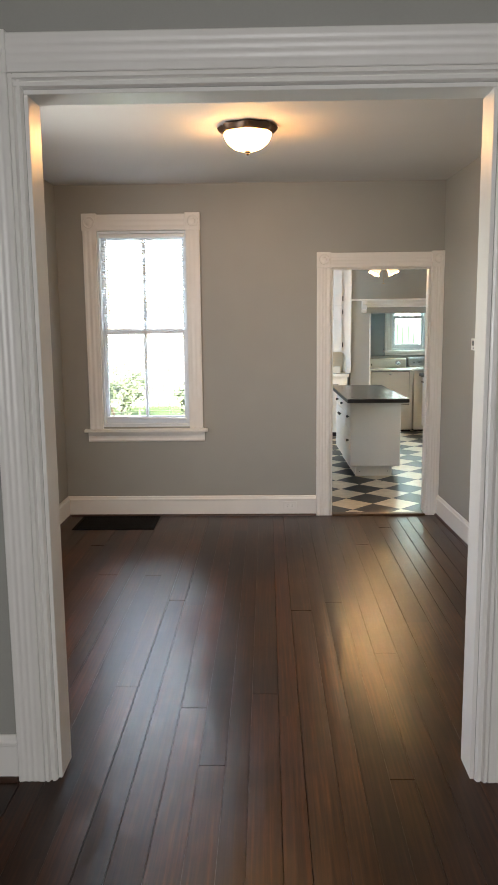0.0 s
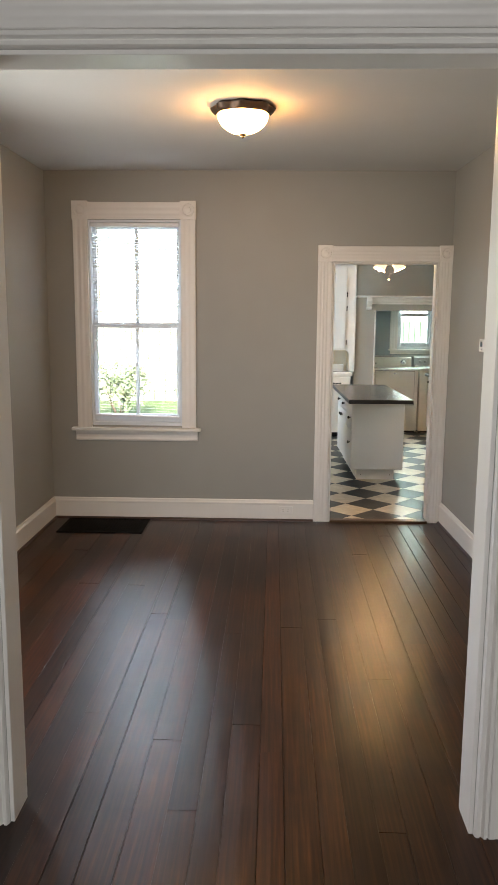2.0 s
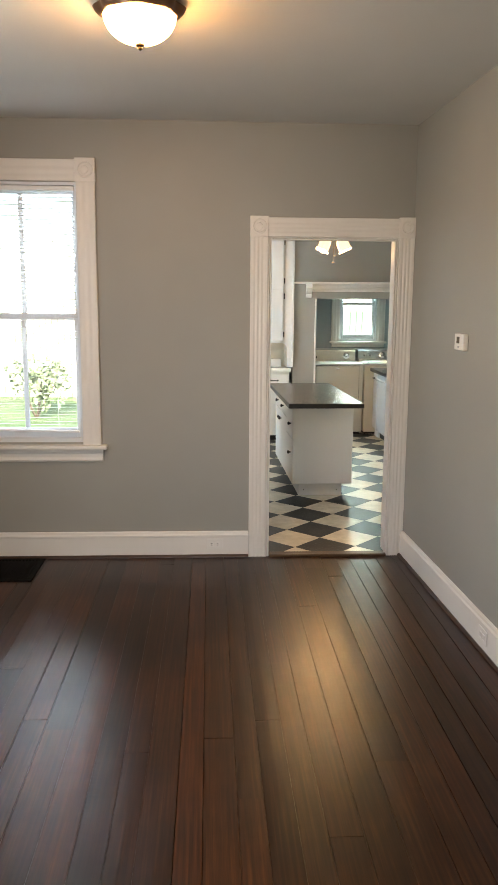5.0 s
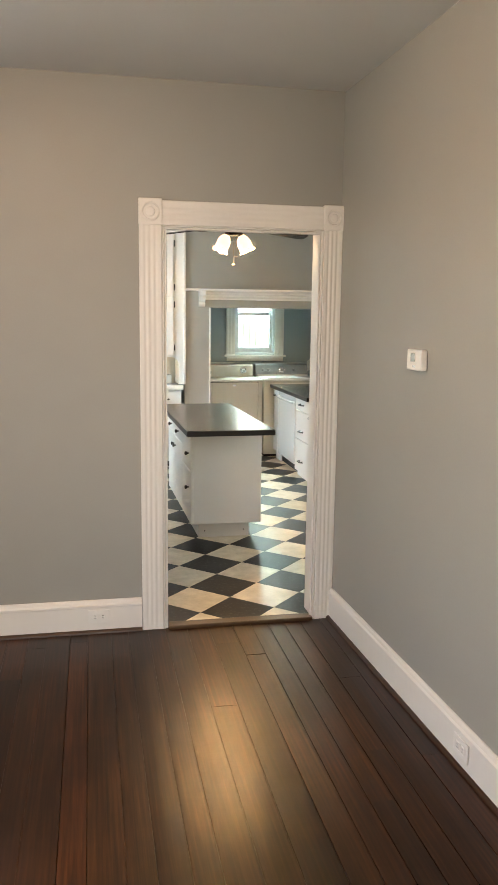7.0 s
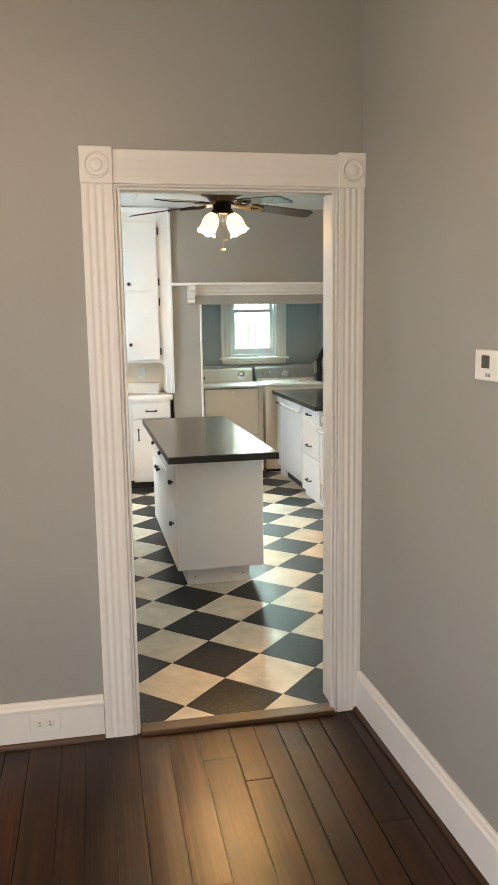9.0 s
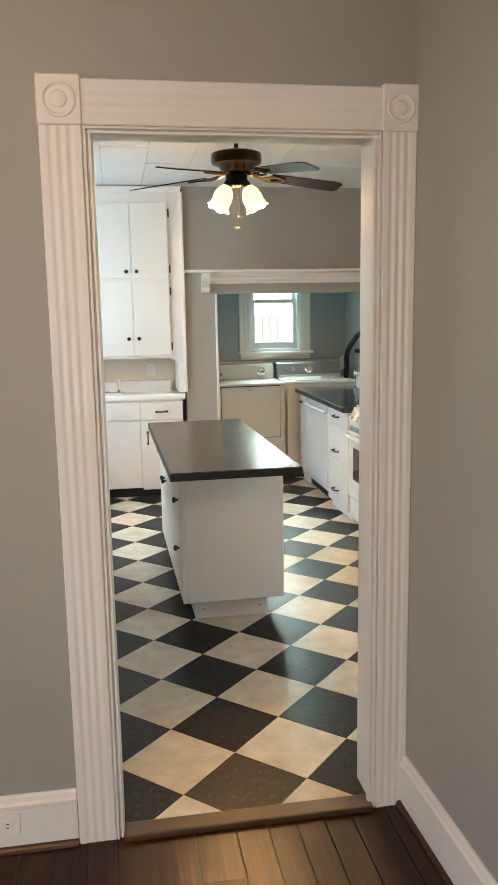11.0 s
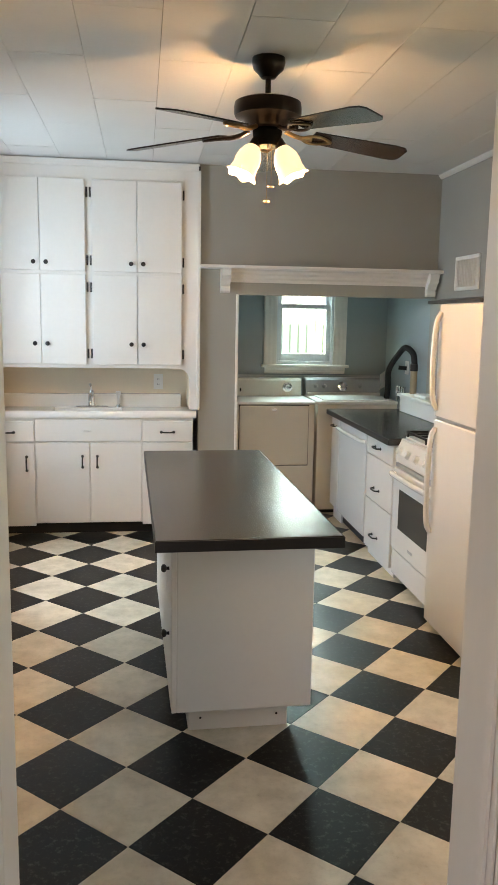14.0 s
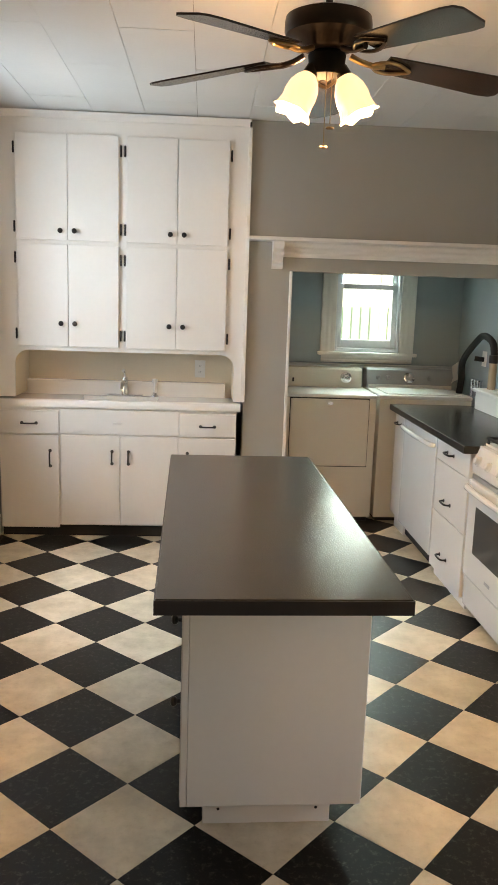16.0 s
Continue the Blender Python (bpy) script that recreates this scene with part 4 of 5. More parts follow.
def stove():
    y0, y1, x0 = 9.295, 10.035, 2.452
    t = thing("gas_stove", (2.8, (y0 + y1) / 2, 0), "white freestanding gas range with dark oven window", "stove")
    part("body", box(x0 + 0.03, KR - 0.03, y0, y1, 0.03, 0.885), APPL, t)
    part("storage_drawer", box(x0, x0 + 0.029, y0 + 0.004, y1 - 0.004, 0.05, 0.205, 0.008, 2), APPL, t)
    d = part("oven_door", box(x0 - 0.012, x0 + 0.029, y0 + 0.004, y1 - 0.004, 0.215, 0.715, 0.010, 2), APPL, t)
    part("oven_window", box(x0 - 0.0145, x0 - 0.011, y0 + 0.13, y1 - 0.13, 0.36, 0.60, 0.001), DARKGLASS, d, "dark oven window")
    part("badge", box(x0 - 0.0145, x0 - 0.011, y0 + 0.35, y0 + 0.42, 0.268, 0.284, 0.001), GREYP, d)
    part("handle", tube(arc([(x0 - 0.01, y0 + 0.04, 0.675), (x0 - 0.045, y0 + 0.07, 0.685), (x0 - 0.06, (y0 + y1) / 2, 0.690), (x0 - 0.045, y1 - 0.07, 0.685), (x0 - 0.01, y1 - 0.04, 0.675)], 6), 0.016, 10), APPL, d, smooth=True)
    part("vent_strip", box(x0 - 0.002, x0 + 0.029, y0 + 0.01, y1 - 0.01, 0.719, 0.745, 0.003), GREYP, t)
    pr = [(0, 0), (-0.004, 0.05), (0.03, 0.125), (0.06, 0.135), (0.06, 0)]
    p = part("control_panel", prism(pr, lambda u, v, q: (x0 + u, q, 0.750 + v), y0, y1), APPL, t)
    for k in range(5):
        y = y0 + 0.09 + k * 0.145
        m = Matrix.Translation((x0 + 0.008, y, 0.815)) @ Matrix.Rotation(radians(-68), 4, "Y")
        part("knob", spun([(0, 0), (0.026, 0), (0.024, 0.010), (0.020, 0.013), (0.018, 0.028), (0, 0.030)], m, 16), APPL, p, smooth=True)
    c = part("cooktop", box(x0 + 0.055, KR - 0.03, y0, y1, 0.885, 0.900, 0.004), APPL, t)
    for cx in (2.63, 2.90):
        for cy in (y0 + 0.19, y1 - 0.19):
            part("burner", lathe(cx, cy, [(0.05, 0.900), (0.05, 0.912), (0.035, 0.916), (0.0, 0.917)], 16), CASTIRON, c, smooth=True)
    for cy in (y0 + 0.19, y1 - 0.19):
        bm = bmesh.new()
        for a in (-0.155, -0.05, 0.05, 0.155):
            box(2.50, 3.05, cy + a - 0.005, cy + a + 0.005, 0.925, 0.937, bm=bm)
        for x in (2.50, 2.63, 2.765, 2.90, 3.04):
            box(x, x + 0.010, cy - 0.16, cy + 0.16, 0.9245, 0.9365, bm=bm)
        for x in (2.505, 3.04):
            for a in (-0.155, 0.15):
                box(x, x + 0.01, cy + a, cy + a + 0.01, 0.90, 0.926, bm=bm)
        part("grate", bm, CASTIRON, c, "black cast iron grate")
    part("backguard", box(KR - 0.09, KR - 0.03, y0, y1, 0.900, 1.06, 0.008, 2), APPL, t)


def range_hood():
    y0, y1 = 9.300, 10.030
    t = thing("range_hood", (2.9, (y0 + y1) / 2, 1.70), "slim dark range hood over the gas stove", "range hood")
    pr = [(2.62, 1.690), (2.62, 1.706), (2.72, 1.722), (KR - 0.003, 1.735), (KR - 0.003, 1.690)]
    part("canopy", prism(pr, lambda u, v, q: (u, q, v), y0, y1), STEEL, t)
    part("lip", box(2.60, 2.62, y0, y1, 1.686, 1.706, 0.003), STEEL, t)


def fridge():
    x0, y0, y1 = 2.388, 8.54, 9.285
    t = thing("refrigerator", (2.8, (y0 + y1) / 2, 0), "white top-freezer refrigerator with long curved handles", "refrigerator")
    part("body", box(x0 + 0.07, KR - 0.02, y0 + 0.006, y1 - 0.006, 0.03, 1.665, 0.008, 2), APPL, t)
    part("grille", box(x0 + 0.06, x0 + 0.09, y0 + 0.02, y1 - 0.02, 0.0, 0.05), GREYP, t)
    for lo, hi, za, zb in ((0.045, 1.102, 0.52, 1.06), (1.114, 1.672, 1.15, 1.63)):
        d = part("door", box(x0, x0 + 0.065, y0, y1, lo, hi, 0.014, 3), APPL, t, smooth=True)
        pts = arc([(x0 - 0.002, y1 - 0.035, za), (x0 - 0.026, y1 - 0.035, za + 0.06), (x0 - 0.034, y1 - 0.035, (za + zb) / 2), (x0 - 0.026, y1 - 0.035, zb - 0.06), (x0 - 0.002, y1 - 0.035, zb)], 6)
        part("handle", tube(pts, 0.014, 10), APPL, d, smooth=True)
    part("gasket", box(x0 + 0.01, x0 + 0.066, y0 + 0.01, y1 - 0.01, 1.10, 1.116), GREYP, t)
    part("hinge_cover", box(x0 + 0.01, x0 + 0.10, y0 + 0.01, y0 + 0.07, 1.666, 1.690, 0.004), APPL, t)


drawer_unit()
dishwasher()
narrow_unit()
east_worktop()
stove()
range_hood()
fridge()


def wall_grille():
    x, y0, y1, z0, z1 = KR, 10.48, 10.87, 1.80, 2.03
    t = thing("wall_grille", (x, (y0 + y1) / 2, z0), "white slotted return-air grille on the kitchen wall", "air grille")
    for a, b, c, d in ((y0, y1, z0, z0 + 0.025), (y0, y1, z1 - 0.025, z1), (y0, y0 + 0.025, z0 + 0.025, z1 - 0.025), (y1 - 0.025, y1, z0 + 0.025, z1 - 0.025)):
        part("frame", box(x - 0.014, x, a, b, c, d, 0.003), PLASTIC, t)
    part("backing", box(x - 0.003, x, y0 + 0.02, y1 - 0.02, z0 + 0.02, z1 - 0.02), GAP, t)
    for k in range(13):
        y = y0 + 0.035 + k * (y1 - y0 - 0.07) / 12
        part("slat", box(x - 0.012, x - 0.004, y - 0.006, y + 0.006, z0 + 0.024, z1 - 0.024), PLASTIC, t)


wall_grille()


# ---- laundry ----
def dryer():
    x0, x1, y = 1.645, 2.318, 11.71
    t = thing("clothes_dryer", (1.98, 12.0, 0), "almond white front-loading clothes dryer with rear console", "dryer")
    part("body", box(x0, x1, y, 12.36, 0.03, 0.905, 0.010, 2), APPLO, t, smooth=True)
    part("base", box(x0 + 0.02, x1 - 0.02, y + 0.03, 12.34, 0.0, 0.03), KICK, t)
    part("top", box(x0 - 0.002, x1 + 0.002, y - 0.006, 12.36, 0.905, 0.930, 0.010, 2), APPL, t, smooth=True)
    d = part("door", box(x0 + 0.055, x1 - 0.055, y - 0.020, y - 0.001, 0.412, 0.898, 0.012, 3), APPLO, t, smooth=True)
    part("door_gap", box(x0 + 0.050, x1 - 0.050, y - 0.0015, y + 0.002, 0.405, 0.904), KICK, t)
    part("badge", spun([(0, 0), (0.022, 0), (0.020, 0.003), (0, 0.003)], Matrix.Translation((1.98, y - 0.02, 0.866)) @ Matrix.Diagonal((1, 1, 0.5, 1)) @ Matrix.Rotation(radians(90), 4, "X"), 16), CHROME, d)
    pr = [(0, 0), (0.015, 0.13), (0.03, 0.145), (0.16, 0.145), (0.16, 0)]
    c = part("console", prism(pr, lambda u, v, q: (q, 12.19 + u, 0.930 + v), x0, x1 - 0.02), APPLO, t)
    m = Matrix.Translation((2.175, 12.198, 1.003)) @ Matrix.Rotation(radians(90), 4, "X")
    part("dial", spun([(0, 0), (0.045, 0), (0.042, 0.012), (0.030, 0.016), (0.026, 0.03), (0, 0.032)], m, 20), CHROME, c, smooth=True)
    part("switch", box(1.76, 1.773, 12.190, 12.202, 0.965, 0.995, 0.002), BLACK, c)
    part("button", box(1.695, 1.715, 12.190, 12.203, 0.955, 1.005, 0.004), APPL, c)


def washer():
    x0, x1, y = 2.340, 3.010, 11.71
    t = thing("washing_machine", (2.67, 12.0, 0), "white top-loading washing machine with silver-grey console", "washing machine")
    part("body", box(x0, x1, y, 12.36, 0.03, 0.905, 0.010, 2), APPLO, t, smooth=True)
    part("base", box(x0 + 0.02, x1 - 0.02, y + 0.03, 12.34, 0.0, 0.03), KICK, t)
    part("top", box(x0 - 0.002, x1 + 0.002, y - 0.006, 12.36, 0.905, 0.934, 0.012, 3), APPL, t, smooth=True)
    part("lid", box(x0 + 0.06, x1 - 0.06, y + 0.05, 12.17, 0.932, 0.942, 0.004), APPL, t)
    pr = [(0, 0), (0.0, 0.02), (0.03, 0.135), (0.05, 0.15), (0.16, 0.15), (0.16, 0)]
    c = part("console", prism(pr, lambda u, v, q: (q, 12.19 + u, 0.934 + v), x0, x1), GREYP, t, "silver-grey control console")
    part("lower_trim", box(x0 + 0.01, x1 - 0.01, 12.165, 12.195, 0.934, 0.963, 0.006, 2), APPL, t)
    for x, r in ((2.43, 0.020), (2.505, 0.020), (2.67, 0.044), (2.83, 0.020)):
        m = Matrix.Translation((x, 12.203, 1.013)) @ Matrix.Rotation(radians(75), 4, "X")
        part("dial", spun([(0, 0), (r, 0), (r * 0.95, 0.008), (r * 0.65, 0.012), (r * 0.55, 0.026), (0, 0.028)], m, 18), CHROME if r > 0.03 else GREYP, c, smooth=True)
        if r > 0.03:
            for k in range(14):
                a = radians(-30 + k * 240 / 13)
                part("mark", box(x + 0.058 * math.cos(a) - 0.003, x + 0.058 * math.cos(a) + 0.003, 12.196 + 0.235 * (0.07 + 0.055 * math.sin(a)) - 0.004, 12.203 + 0.235 * (0.07 + 0.055 * math.sin(a)) - 0.002, 1.011 + 0.055 * math.sin(a), 1.015 + 0.055 * math.sin(a)), APPL, c)


def hoses():
    t = thing("drain_hose", (3.048, 11.500, 1.022), "black washing machine drain hose arched into a pipe", "hose")
    part("hose", tube(arc([(2.988, 11.950, 0.925), (2.988, 11.920, 1.03), (2.998, 11.940, 1.18), (3.018, 11.740, 1.33), (3.033, 11.640, 1.375), (3.043, 11.500, 1.34), (3.043, 11.450, 1.27), (3.043, 11.450, 1.21)], 6), 0.024, 12), RUBBER, t, smooth=True)
    part("clamp", lathe(3.043, 11.450, [(0.030, 1.20), (0.031, 1.21), (0.031, 1.245), (0.030, 1.255), (0.022, 1.256)], 16), BLACK, t, smooth=True)
    s = thing("standpipe", (3.043, 11.450, 1.022), "tan plastic standpipe rising behind the worktop", "pipe")
    part("pipe", lathe(3.043, 11.450, [(0.027, 1.022), (0.027, 1.225), (0.024, 1.225)], 18), PVC, s, smooth=True)
    v = thing("supply_valves", (3.058, 11.870, 0.93), "chrome supply valves with short hoses beside the washer", "valve")
    for k, y in enumerate((11.76, 11.83, 11.90)):
        part("valve", lathe(3.070, y, [(0.012, 0.925), (0.014, 0.96), (0.020, 1.0), (0.016, 1.03), (0.022, 1.05), (0.0, 1.055)], 12), CHROME, v, smooth=True)
    o = thing("wall_box", (KR, 11.80, 1.2), "small white wall plate with a black valve stem", "wall plate")
    part("plate", box(KR - 0.008, KR, 11.76, 11.84, 1.15, 1.26, 0.003), PLASTIC, o)
    part("stem", tube([(KR - 0.006, 11.80, 1.20), (KR - 0.07, 11.82, 1.205)], 0.018, 10), BLACK, o, smooth=True)
    r = thing("rag", (2.978, 12.030, 1.06), "crumpled white cloth hung beside the washer", "cloth")
    rng = random.Random(8)
    bm = bmesh.new()
    grid = [[bm.verts.new((2.94 + 0.02 * u + rng.uniform(-0.008, 0.008), 11.98 + 0.02 * u + rng.uniform(-0.012, 0.012), 1.0 + 0.045 * w + 0.01 * u)) for u in range(4)] for w in range(4)]
    for a in range(3):
        for b in range(3):
            bm.faces.new((grid[a][b], grid[a][b + 1], grid[a + 1][b + 1], grid[a + 1][b]))
    bmesh.ops.solidify(bm, geom=bm.faces[:], thickness=0.004)
    part("fabric", bm, PLASTIC, r, smooth=True)


dryer()
washer()
hoses()
tagged(part("laundry_ledge", box(1.572, KR - 0.002, YE - 0.06, YE, 1.072, 1.096, 0.004), LEDGE), "pale grey ledge along the laundry wall", "ledge", kind="structure")


# ---- ceiling fan ----
def ceiling_fan(cx, cy, turn):
    t = thing("ceiling_fan", (cx, cy, CK), "dark bronze five-blade ceiling fan with lit tulip shades", "ceiling fan")
    part("canopy", lathe(cx, cy, [(0.0, CK), (0.068, CK), (0.070, CK - 0.02), (0.062, CK - 0.045), (0.045, CK - 0.06), (0.030, CK - 0.078), (0.012, CK - 0.082), (0, CK - 0.082)], 24), BRONZE, t, smooth=True)
    part("downrod", lathe(cx, cy, [(0.012, CK - 0.08), (0.012, 2.50)], 12), BRONZE, t, smooth=True)
    z = 2.497
    part("motor", lathe(cx, cy, [(0, z), (0.03, z), (0.04, z - 0.012), (0.115, z - 0.018), (0.138, z - 0.028), (0.141, z - 0.045), (0.141, z - 0.070), (0.136, z - 0.082), (0.10, z - 0.096), (0.085, z - 0.118), (0.06, z - 0.130), (0, z - 0.130)], 40), BRONZE, t, smooth=True)
    part("switch_housing", lathe(cx, cy, [(0.055, z - 0.128), (0.062, z - 0.14), (0.058, z - 0.175), (0.050, z - 0.20), (0.0, z - 0.205)], 24), DARKMETAL, t, smooth=True)
    zb = z - 0.126
    for k in range(5):
        a = radians(turn + 72 * k)
        m = Matrix.Translation((cx, cy, zb)) @ Matrix.Rotation(a, 4, "Z")
        arm = tube(arc([(0.08, 0, 0.0), (0.12, 0.0, -0.012), (0.16, 0, -0.016), (0.20, 0, -0.012)], 4), [0.010] * 13, 8)
        for s in (-1, 1):
            tube(arc([(0.15, 0, -0.016), (0.185, s * 0.030, -0.015), (0.23, s * 0.034, -0.013), (0.275, s * 0.012, -0.012), (0.29, 0, -0.012)], 4), 0.006, 7, arm)
        bmesh.ops.transform(arm, matrix=m @ Matrix.Rotation(radians(5.0), 4, "Y") @ Matrix.Rotation(radians(-11), 4, "X"), verts=arm.verts)
        part("blade_arm", arm, BRASS if k % 2 == 0 else BRONZE, t, "bronze scrolled blade bracket", smooth=True)
        bl = bmesh.new()
        out = [(0.20, -0.050), (0.57, -0.068), (0.618, -0.062), (0.636, -0.042), (0.636, 0.042), (0.618, 0.062), (0.57, 0.068), (0.20, 0.050)]
        prism(out, lambda u, v, q: (u, v, q), -0.006, 0.0, bl)
        bmesh.ops.transform(bl, matrix=m @ Matrix.Rotation(radians(5.0), 4, "Y") @ Matrix.Rotation(radians(-11), 4, "X"), verts=bl.verts)
        part("blade", bl, BLADE, t, "dark wooden blade")
    zl = z - 0.185
    for k in range(2):
        a = radians((196, 344)[k])
        m = Matrix.Translation((cx, cy, zl)) @ Matrix.Rotation(a, 4, "Z") @ Matrix.Translation((0.050, 0, 0)) @ Matrix.Rotation(radians(180 - 25), 4, "Y")
        h = part("socket", spun([(0, -0.01), (0.020, -0.01), (0.024, 0.012), (0.026, 0.03), (0.0, 0.032)], m, 14), BRONZE, t, smooth=True)
        bm = bmesh.new()
        seg, rings = 24, []
        for r0, q, amp in ((0.026, 0.022, 0), (0.038, 0.038, 0), (0.050, 0.062, 0), (0.054, 0.090, 0.001), (0.052, 0.115, 0.002), (0.055, 0.138, 0.004), (0.062, 0.152, 0.007)):
            rings.append([bm.verts.new(m @ Vector(((r0 + amp * math.cos(6 * 2 * math.pi * j / seg)) * math.cos(2 * math.pi * j / seg), (r0 + amp * math.cos(6 * 2 * math.pi * j / seg)) * math.sin(2 * math.pi * j / seg), q + 0.6 * amp * math.cos(6 * 2 * math.pi * j / seg)))) for j in range(seg)])
        for p, q in zip(rings, rings[1:]):
            for j in range(seg):
                bm.faces.new((p[j], p[(j + 1) % seg], q[(j + 1) % seg], q[j]))
        part("shade", bm, SHADEG, t, "lit frosted tulip glass shade", smooth=True)
        warm_point("fan_point", m @ Vector((0, 0, 0.135)), 4.9)
    # added bare fill behind the hub, without a shade, to warm the ceiling
    warm_point("fan_point", (cx, cy + 0.17, zl - 0.10), 2.6)
    for dx, lo in ((0.012, 0.37), (-0.006, 0.43)):
        c = part("pull_chain", tube([(cx + dx, cy - 0.05, z - 0.20), (cx + dx, cy - 0.05, z - lo + 0.012)], 0.0016, 5), BRASS, t)
        part("fob", spun([(0, -0.004), (0.012, -0.003), (0.014, 0), (0.012, 0.003), (0, 0.004)], Matrix.Translation((cx + dx, cy - 0.05, z - lo)), 12), BRASS, c, smooth=True)


ceiling_fan(1.453, 8.92, 82.0)


# ---- outside ----
tagged(part("ground", box(-400, 400, -400, 400, -0.75, -0.70), GRASS), "green lawn outside the windows", "ground", kind="structure")


def fence(name, x0, x1, y, z1, label, mat, w, pitch):
    t = thing(name, ((x0 + x1) / 2, y, -0.70), label, "fence")
    me = bpy.data.meshes.new("board")
    bm = box(-w / 2, w / 2, -0.01, 0.01, 0, z1 + 0.70, 0.004)
    bm.to_mesh(me)
    bm.free()
    me.materials.append(mat)
    n = int((x1 - x0) / pitch)
    rng = random.Random(3)
    for k in range(n):
        o = new("board", me)
        o.parent = t
        o.location = (x0 + pitch * k - (x0 + x1) / 2, rng.uniform(-0.004, 0.004), rng.uniform(-0.03, 0.0))
    for z in (-0.4, z1 - 0.3):
        part("rail", box(x0, x1, y + 0.014, y + 0.06, z, z + 0.09), mat, t)
    for k in range(int((x1 - x0) / 2.4) + 1):
        part("post", box(x0 + 2.4 * k, x0 + 2.4 * k + 0.09, y + 0.03, y + 0.12, -0.70, z1), mat, t)


fence("fence", 0.6, 6.2, 15.2, 2.6, "tall weathered board fence behind the laundry", FENCEG, 0.085, 0.105)
fence("fence", -12.0, -1.5, 22.0, 1.75, "weathered board fence across the yard", FENCEM, 0.136, 0.155)


def leaf_clump(bm, c, r, n, rng, size):
    for _ in range(n):
        d = Vector((rng.gauss(0, 1), rng.gauss(0, 1), rng.gauss(0, 0.8))).normalized() * r * rng.uniform(0.35, 1.0)
        p = Vector(c) + d
        a = Vector((rng.gauss(0, 1), rng.gauss(0, 1), rng.gauss(0, 1))).normalized()
        b = a.orthogonal().normalized()
        s = size * rng.uniform(0.6, 1.3)
        vs = [bm.verts.new(p + q) for q in (a * s, b * s * 0.5, -a * s, -b * s * 0.5)]
        bm.faces.new(vs)


def tree(x, y, h, seed, label):
    rng = random.Random(seed)
    t = thing("tree", (x, y, -0.70), label, "tree")
    bm = tube([(x, y, -0.70), (x + 0.05, y, h * 0.3), (x - 0.03, y + 0.05, h * 0.7)], [0.16, 0.12, 0.06], 9)
    tips = []
    for k in range(7):
        a = k * 2.4 + rng.uniform(-0.3, 0.3)
        z = h * rng.uniform(0.3, 0.65)
        e = (x + math.cos(a) * h * 0.28, y + math.sin(a) * h * 0.28, z + h * rng.uniform(0.1, 0.3))
        tube([(x, y, z), ((x + e[0]) / 2, (y + e[1]) / 2, z + h * 0.06), e], [0.05, 0.03, 0.015], 6, bm)
        tips.append(e)
    part("trunk", bm, BARK, t)
    bm = bmesh.new()
    for e in tips + [(x, y, h * 0.85)]:
        for _ in range(3):
            leaf_clump(bm, (e[0] + rng.gauss(0, 0.3), e[1] + rng.gauss(0, 0.3), e[2] + rng.gauss(0, 0.25)), h * 0.13, 130, rng, 0.10)
    part("crown", bm, LEAF, t)


def shrub(x, y, r, seed, label):
    rng = random.Random(seed)
    t = thing("shrub", (x, y, -0.70), label, "shrub")
    bm = bmesh.new()
    for k in range(5):
        a = k * 1.3
        tube([(x, y, -0.70), (x + math.cos(a) * r * 0.5, y + math.sin(a) * r * 0.5, -0.70 + r * 0.9)], [0.02, 0.008], 5, bm)
    part("stems", bm, BARK, t)
    bm = bmesh.new()
    for k in range(8):
        leaf_clump(bm, (x + rng.gauss(0, r * 0.4), y + rng.gauss(0, r * 0.4), -0.70 + r * rng.uniform(0.5, 1.5)), r * 0.45, 90, rng, 0.07)
    part("leaves", bm, LEAF, t)


tree(4.4, 18.5, 5.0, 5, "leafy green tree behind the fence")
shrub(-1.55, 17.5, 0.55, 3, "round green shrub on the lawn")
shrub(-3.30, 18.0, 0.85, 4, "tall green shrub on the lawn, paled for haze")
hook = thing("cup_hook", (1.332, YC - 0.012, 2.595), "small black hook at the top corner of the cabinets", "hook")
part("stem", tube([(1.332, YC - 0.002, 2.600), (1.332, YC - 0.022, 2.602), (1.332, YC - 0.024, 2.622)], 0.006, 8), BLACK, hook)


# ---- floor pieces: vinyl tiles and planks ----
def clip(poly, x0, x1, y0, y1):
    for axis, lim, keep in ((0, x0, 1), (0, x1, -1), (1, y0, 1), (1, y1, -1)):
        out = []
        for k, p in enumerate(poly):
            q = poly[(k + 1) % len(poly)]
            a, b = keep * (p[axis] - lim), keep * (q[axis] - lim)
            if a >= 0:
                out.append(p)
            if a * b < 0:
                f = a / (a - b)
                out.append((p[0] + f * (q[0] - p[0]), p[1] + f * (q[1] - p[1])))
        poly = out
        if len(poly) < 3:
            return []
    return poly


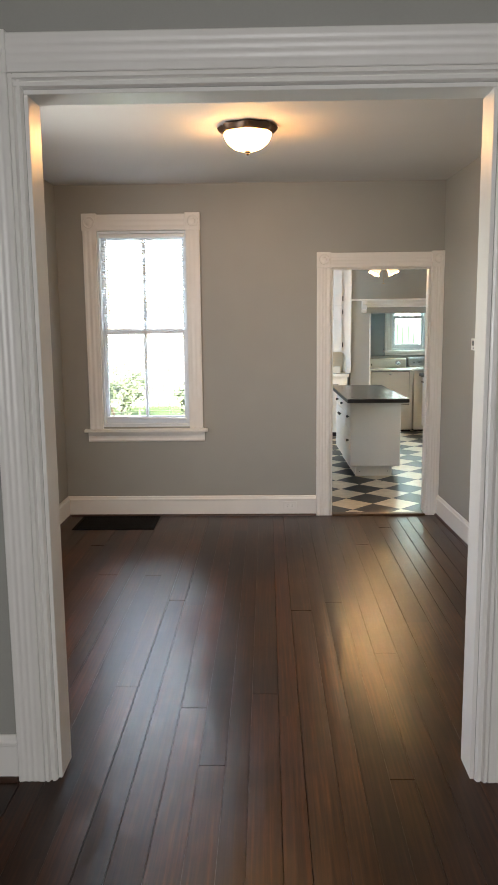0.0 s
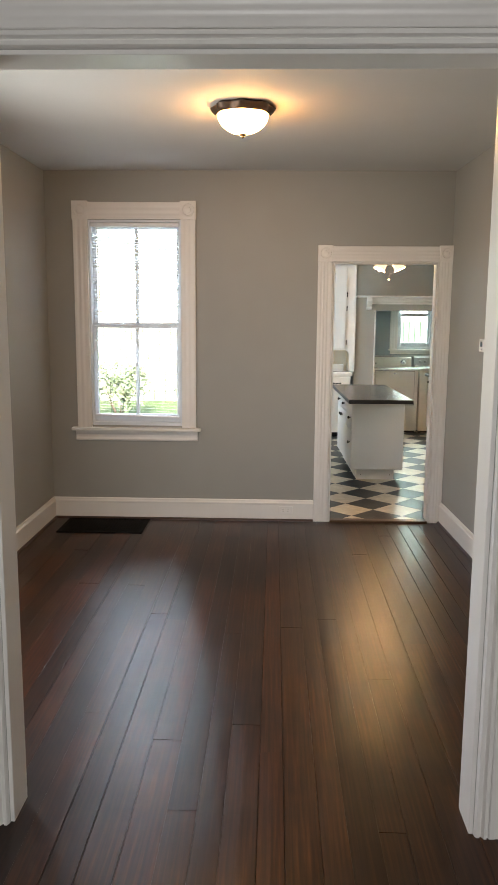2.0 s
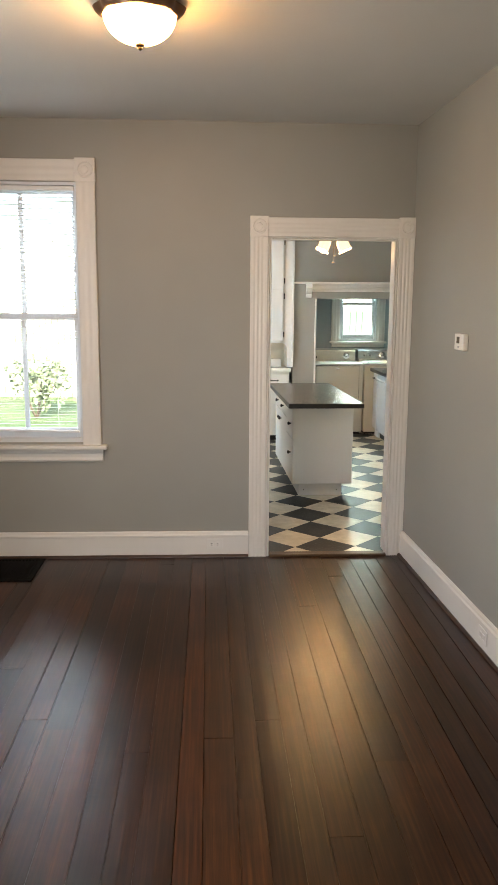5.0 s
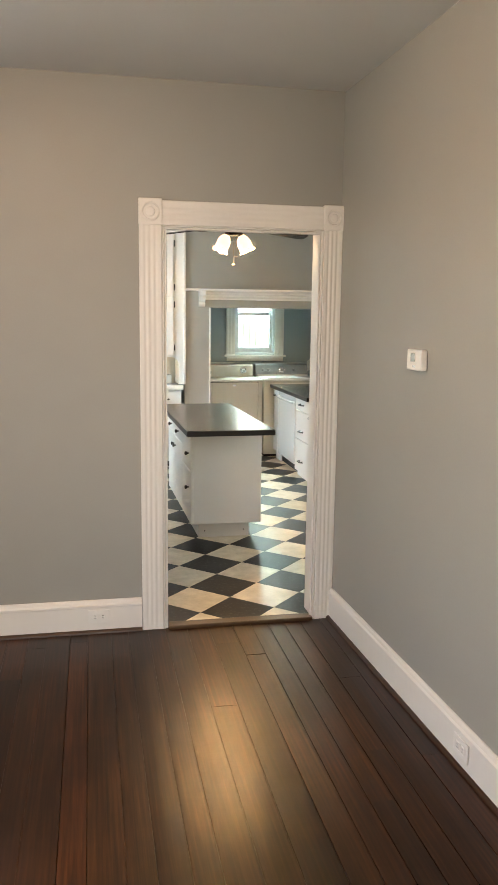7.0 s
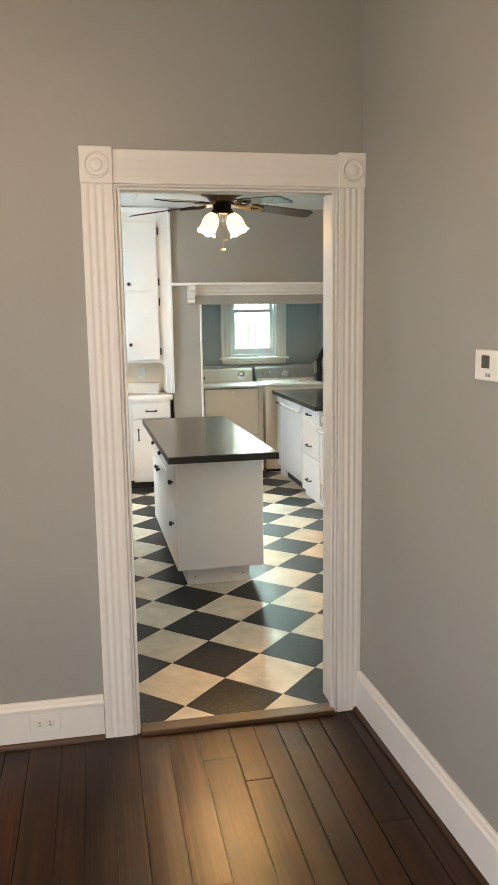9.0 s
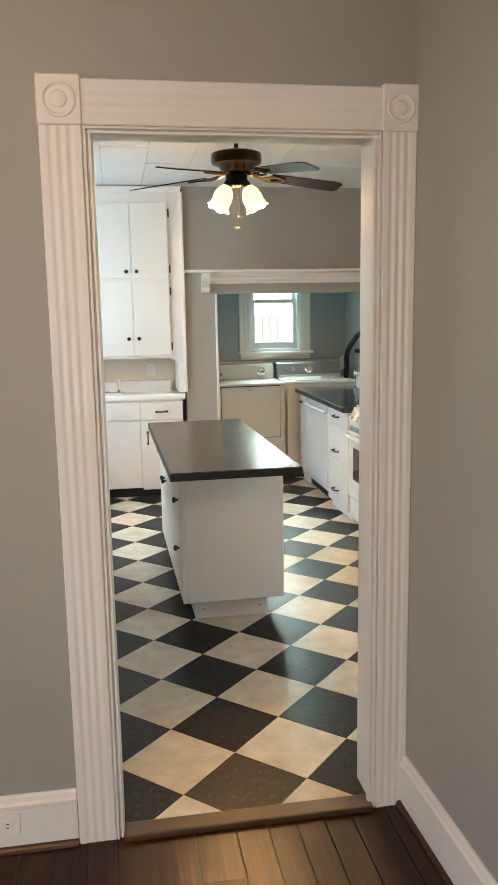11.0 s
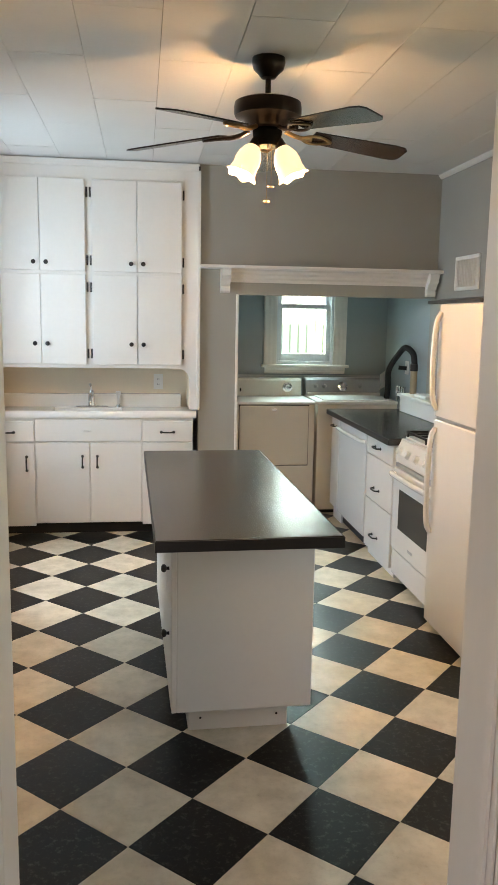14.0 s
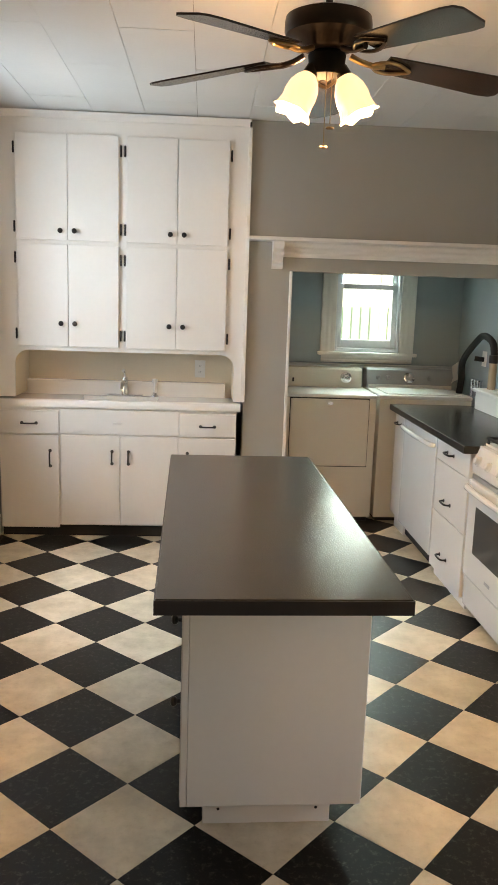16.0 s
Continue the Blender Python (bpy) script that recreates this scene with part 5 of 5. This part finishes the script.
def tile_floor():
    t = thing("floor_tiles", (1.5, 9.0, 0), "black and cream chequered vinyl tiles laid diagonally", "floor", kind="structure")
    s, g = 0.3048, 0.0006
    ref, rot = Vector((1.0854, 8.1364)), radians(1.7)
    ea = Vector((math.cos(rot + math.pi / 4), math.sin(rot + math.pi / 4)))
    eb = Vector((math.cos(rot - math.pi / 4), math.sin(rot - math.pi / 4)))
    h = s / 2 - g
    corner = [ea * h + eb * h, ea * h - eb * h, -ea * h - eb * h, -ea * h + eb * h]
    shared = {}
    rest = {}
    for i in range(-16, 17):
        for j in range(-16, 17):
            c = ref + ea * s * i + eb * s * j
            poly = [(c.x + p.x, c.y + p.y) for p in corner]
            cut = clip(poly, KL, KR, YW + 0.028, YE)
            if not cut:
                continue
            black = (i + j) % 2 == 0
            mat = TILEB if black else TILEW
            whole = len(cut) == 4 and cut == poly
            if whole and black in shared:
                me = shared[black]
            else:
                pts = [(p[0] - c.x, p[1] - c.y) for p in cut]
                mid = Vector((sum(p[0] for p in pts) / len(pts), sum(p[1] for p in pts) / len(pts)))
                bm = bmesh.new()
                lo = [bm.verts.new((p[0], p[1], -0.003)) for p in pts]
                md = [bm.verts.new((p[0], p[1], -0.0006)) for p in pts]
                hi = [bm.verts.new((p[0] + (mid.x - p[0]) * 0.006, p[1] + (mid.y - p[1]) * 0.006, 0.0)) for p in pts]
                n = len(pts)
                for a, b in ((lo, md), (md, hi)):
                    for k in range(n):
                        bm.faces.new((a[k], a[(k + 1) % n], b[(k + 1) % n], b[k]))
                bm.faces.new(hi)
                bmesh.ops.recalc_face_normals(bm, faces=bm.faces)
                me = bpy.data.meshes.new("tile")
                bm.to_mesh(me)
                bm.free()
                me.materials.append(mat)
                if whole:
                    shared[black] = me
            o = new("tile", me)
            o.parent = t
            o.location = Vector((c.x, c.y, 0)) - t.location


def plank_floor():
    t = thing("floor_planks", (0, 4.0, ZF), "dark varnished worn pine floorboards", "floor", kind="structure")
    rng = random.Random(11)
    x, k = -2.6, 0
    meshes = {}
    while x < 2.75:
        w = rng.choice((0.092, 0.104, 0.118, 0.130))
        gap = rng.choice((0.0003, 0.0003, 0.0004, 0.0005, 0.0008, 0.0016, 0.0036))
        y = -2.6 - rng.uniform(0, 2.0)
        while y < YW:
            ln = rng.choice((2.2, 2.8, 3.4, 4.0))
            y0, y1 = max(y, -2.6), min(y + ln, YW - 0.020)
            y += ln
            if y1 - y0 < 0.02 or (x + w < XL - 0.05 or x > XR + 0.05) and y0 > YF0:
                continue
            bm = bmesh.new()
            dz = rng.uniform(-0.0012, 0.0012)
            L = (y1 - y0) / 2 - 0.0006
            W = w / 2 - gap / 2
            b = 0.0005
            cup = rng.uniform(0.0, 0.0010)
            prof = [(-W, -0.018), (-W, -b), (-W + b, 0), (0, cup), (W - b, 0), (W, -b), (W, -0.018)]
            prism(prof, lambda u, v, q: (u, q, v), -L, L, bm)
            bmesh.ops.recalc_face_normals(bm, faces=bm.faces)
            me = bpy.data.meshes.new("plank")
            bm.to_mesh(me)
            bm.free()
            me.materials.append(FLOORW)
            o = new("plank", me)
            o.parent = t
            o.location = Vector((x + w / 2, (y0 + y1) / 2, ZF + dz)) - t.location
        x += w
        k += 1


tile_floor()
plank_floor()
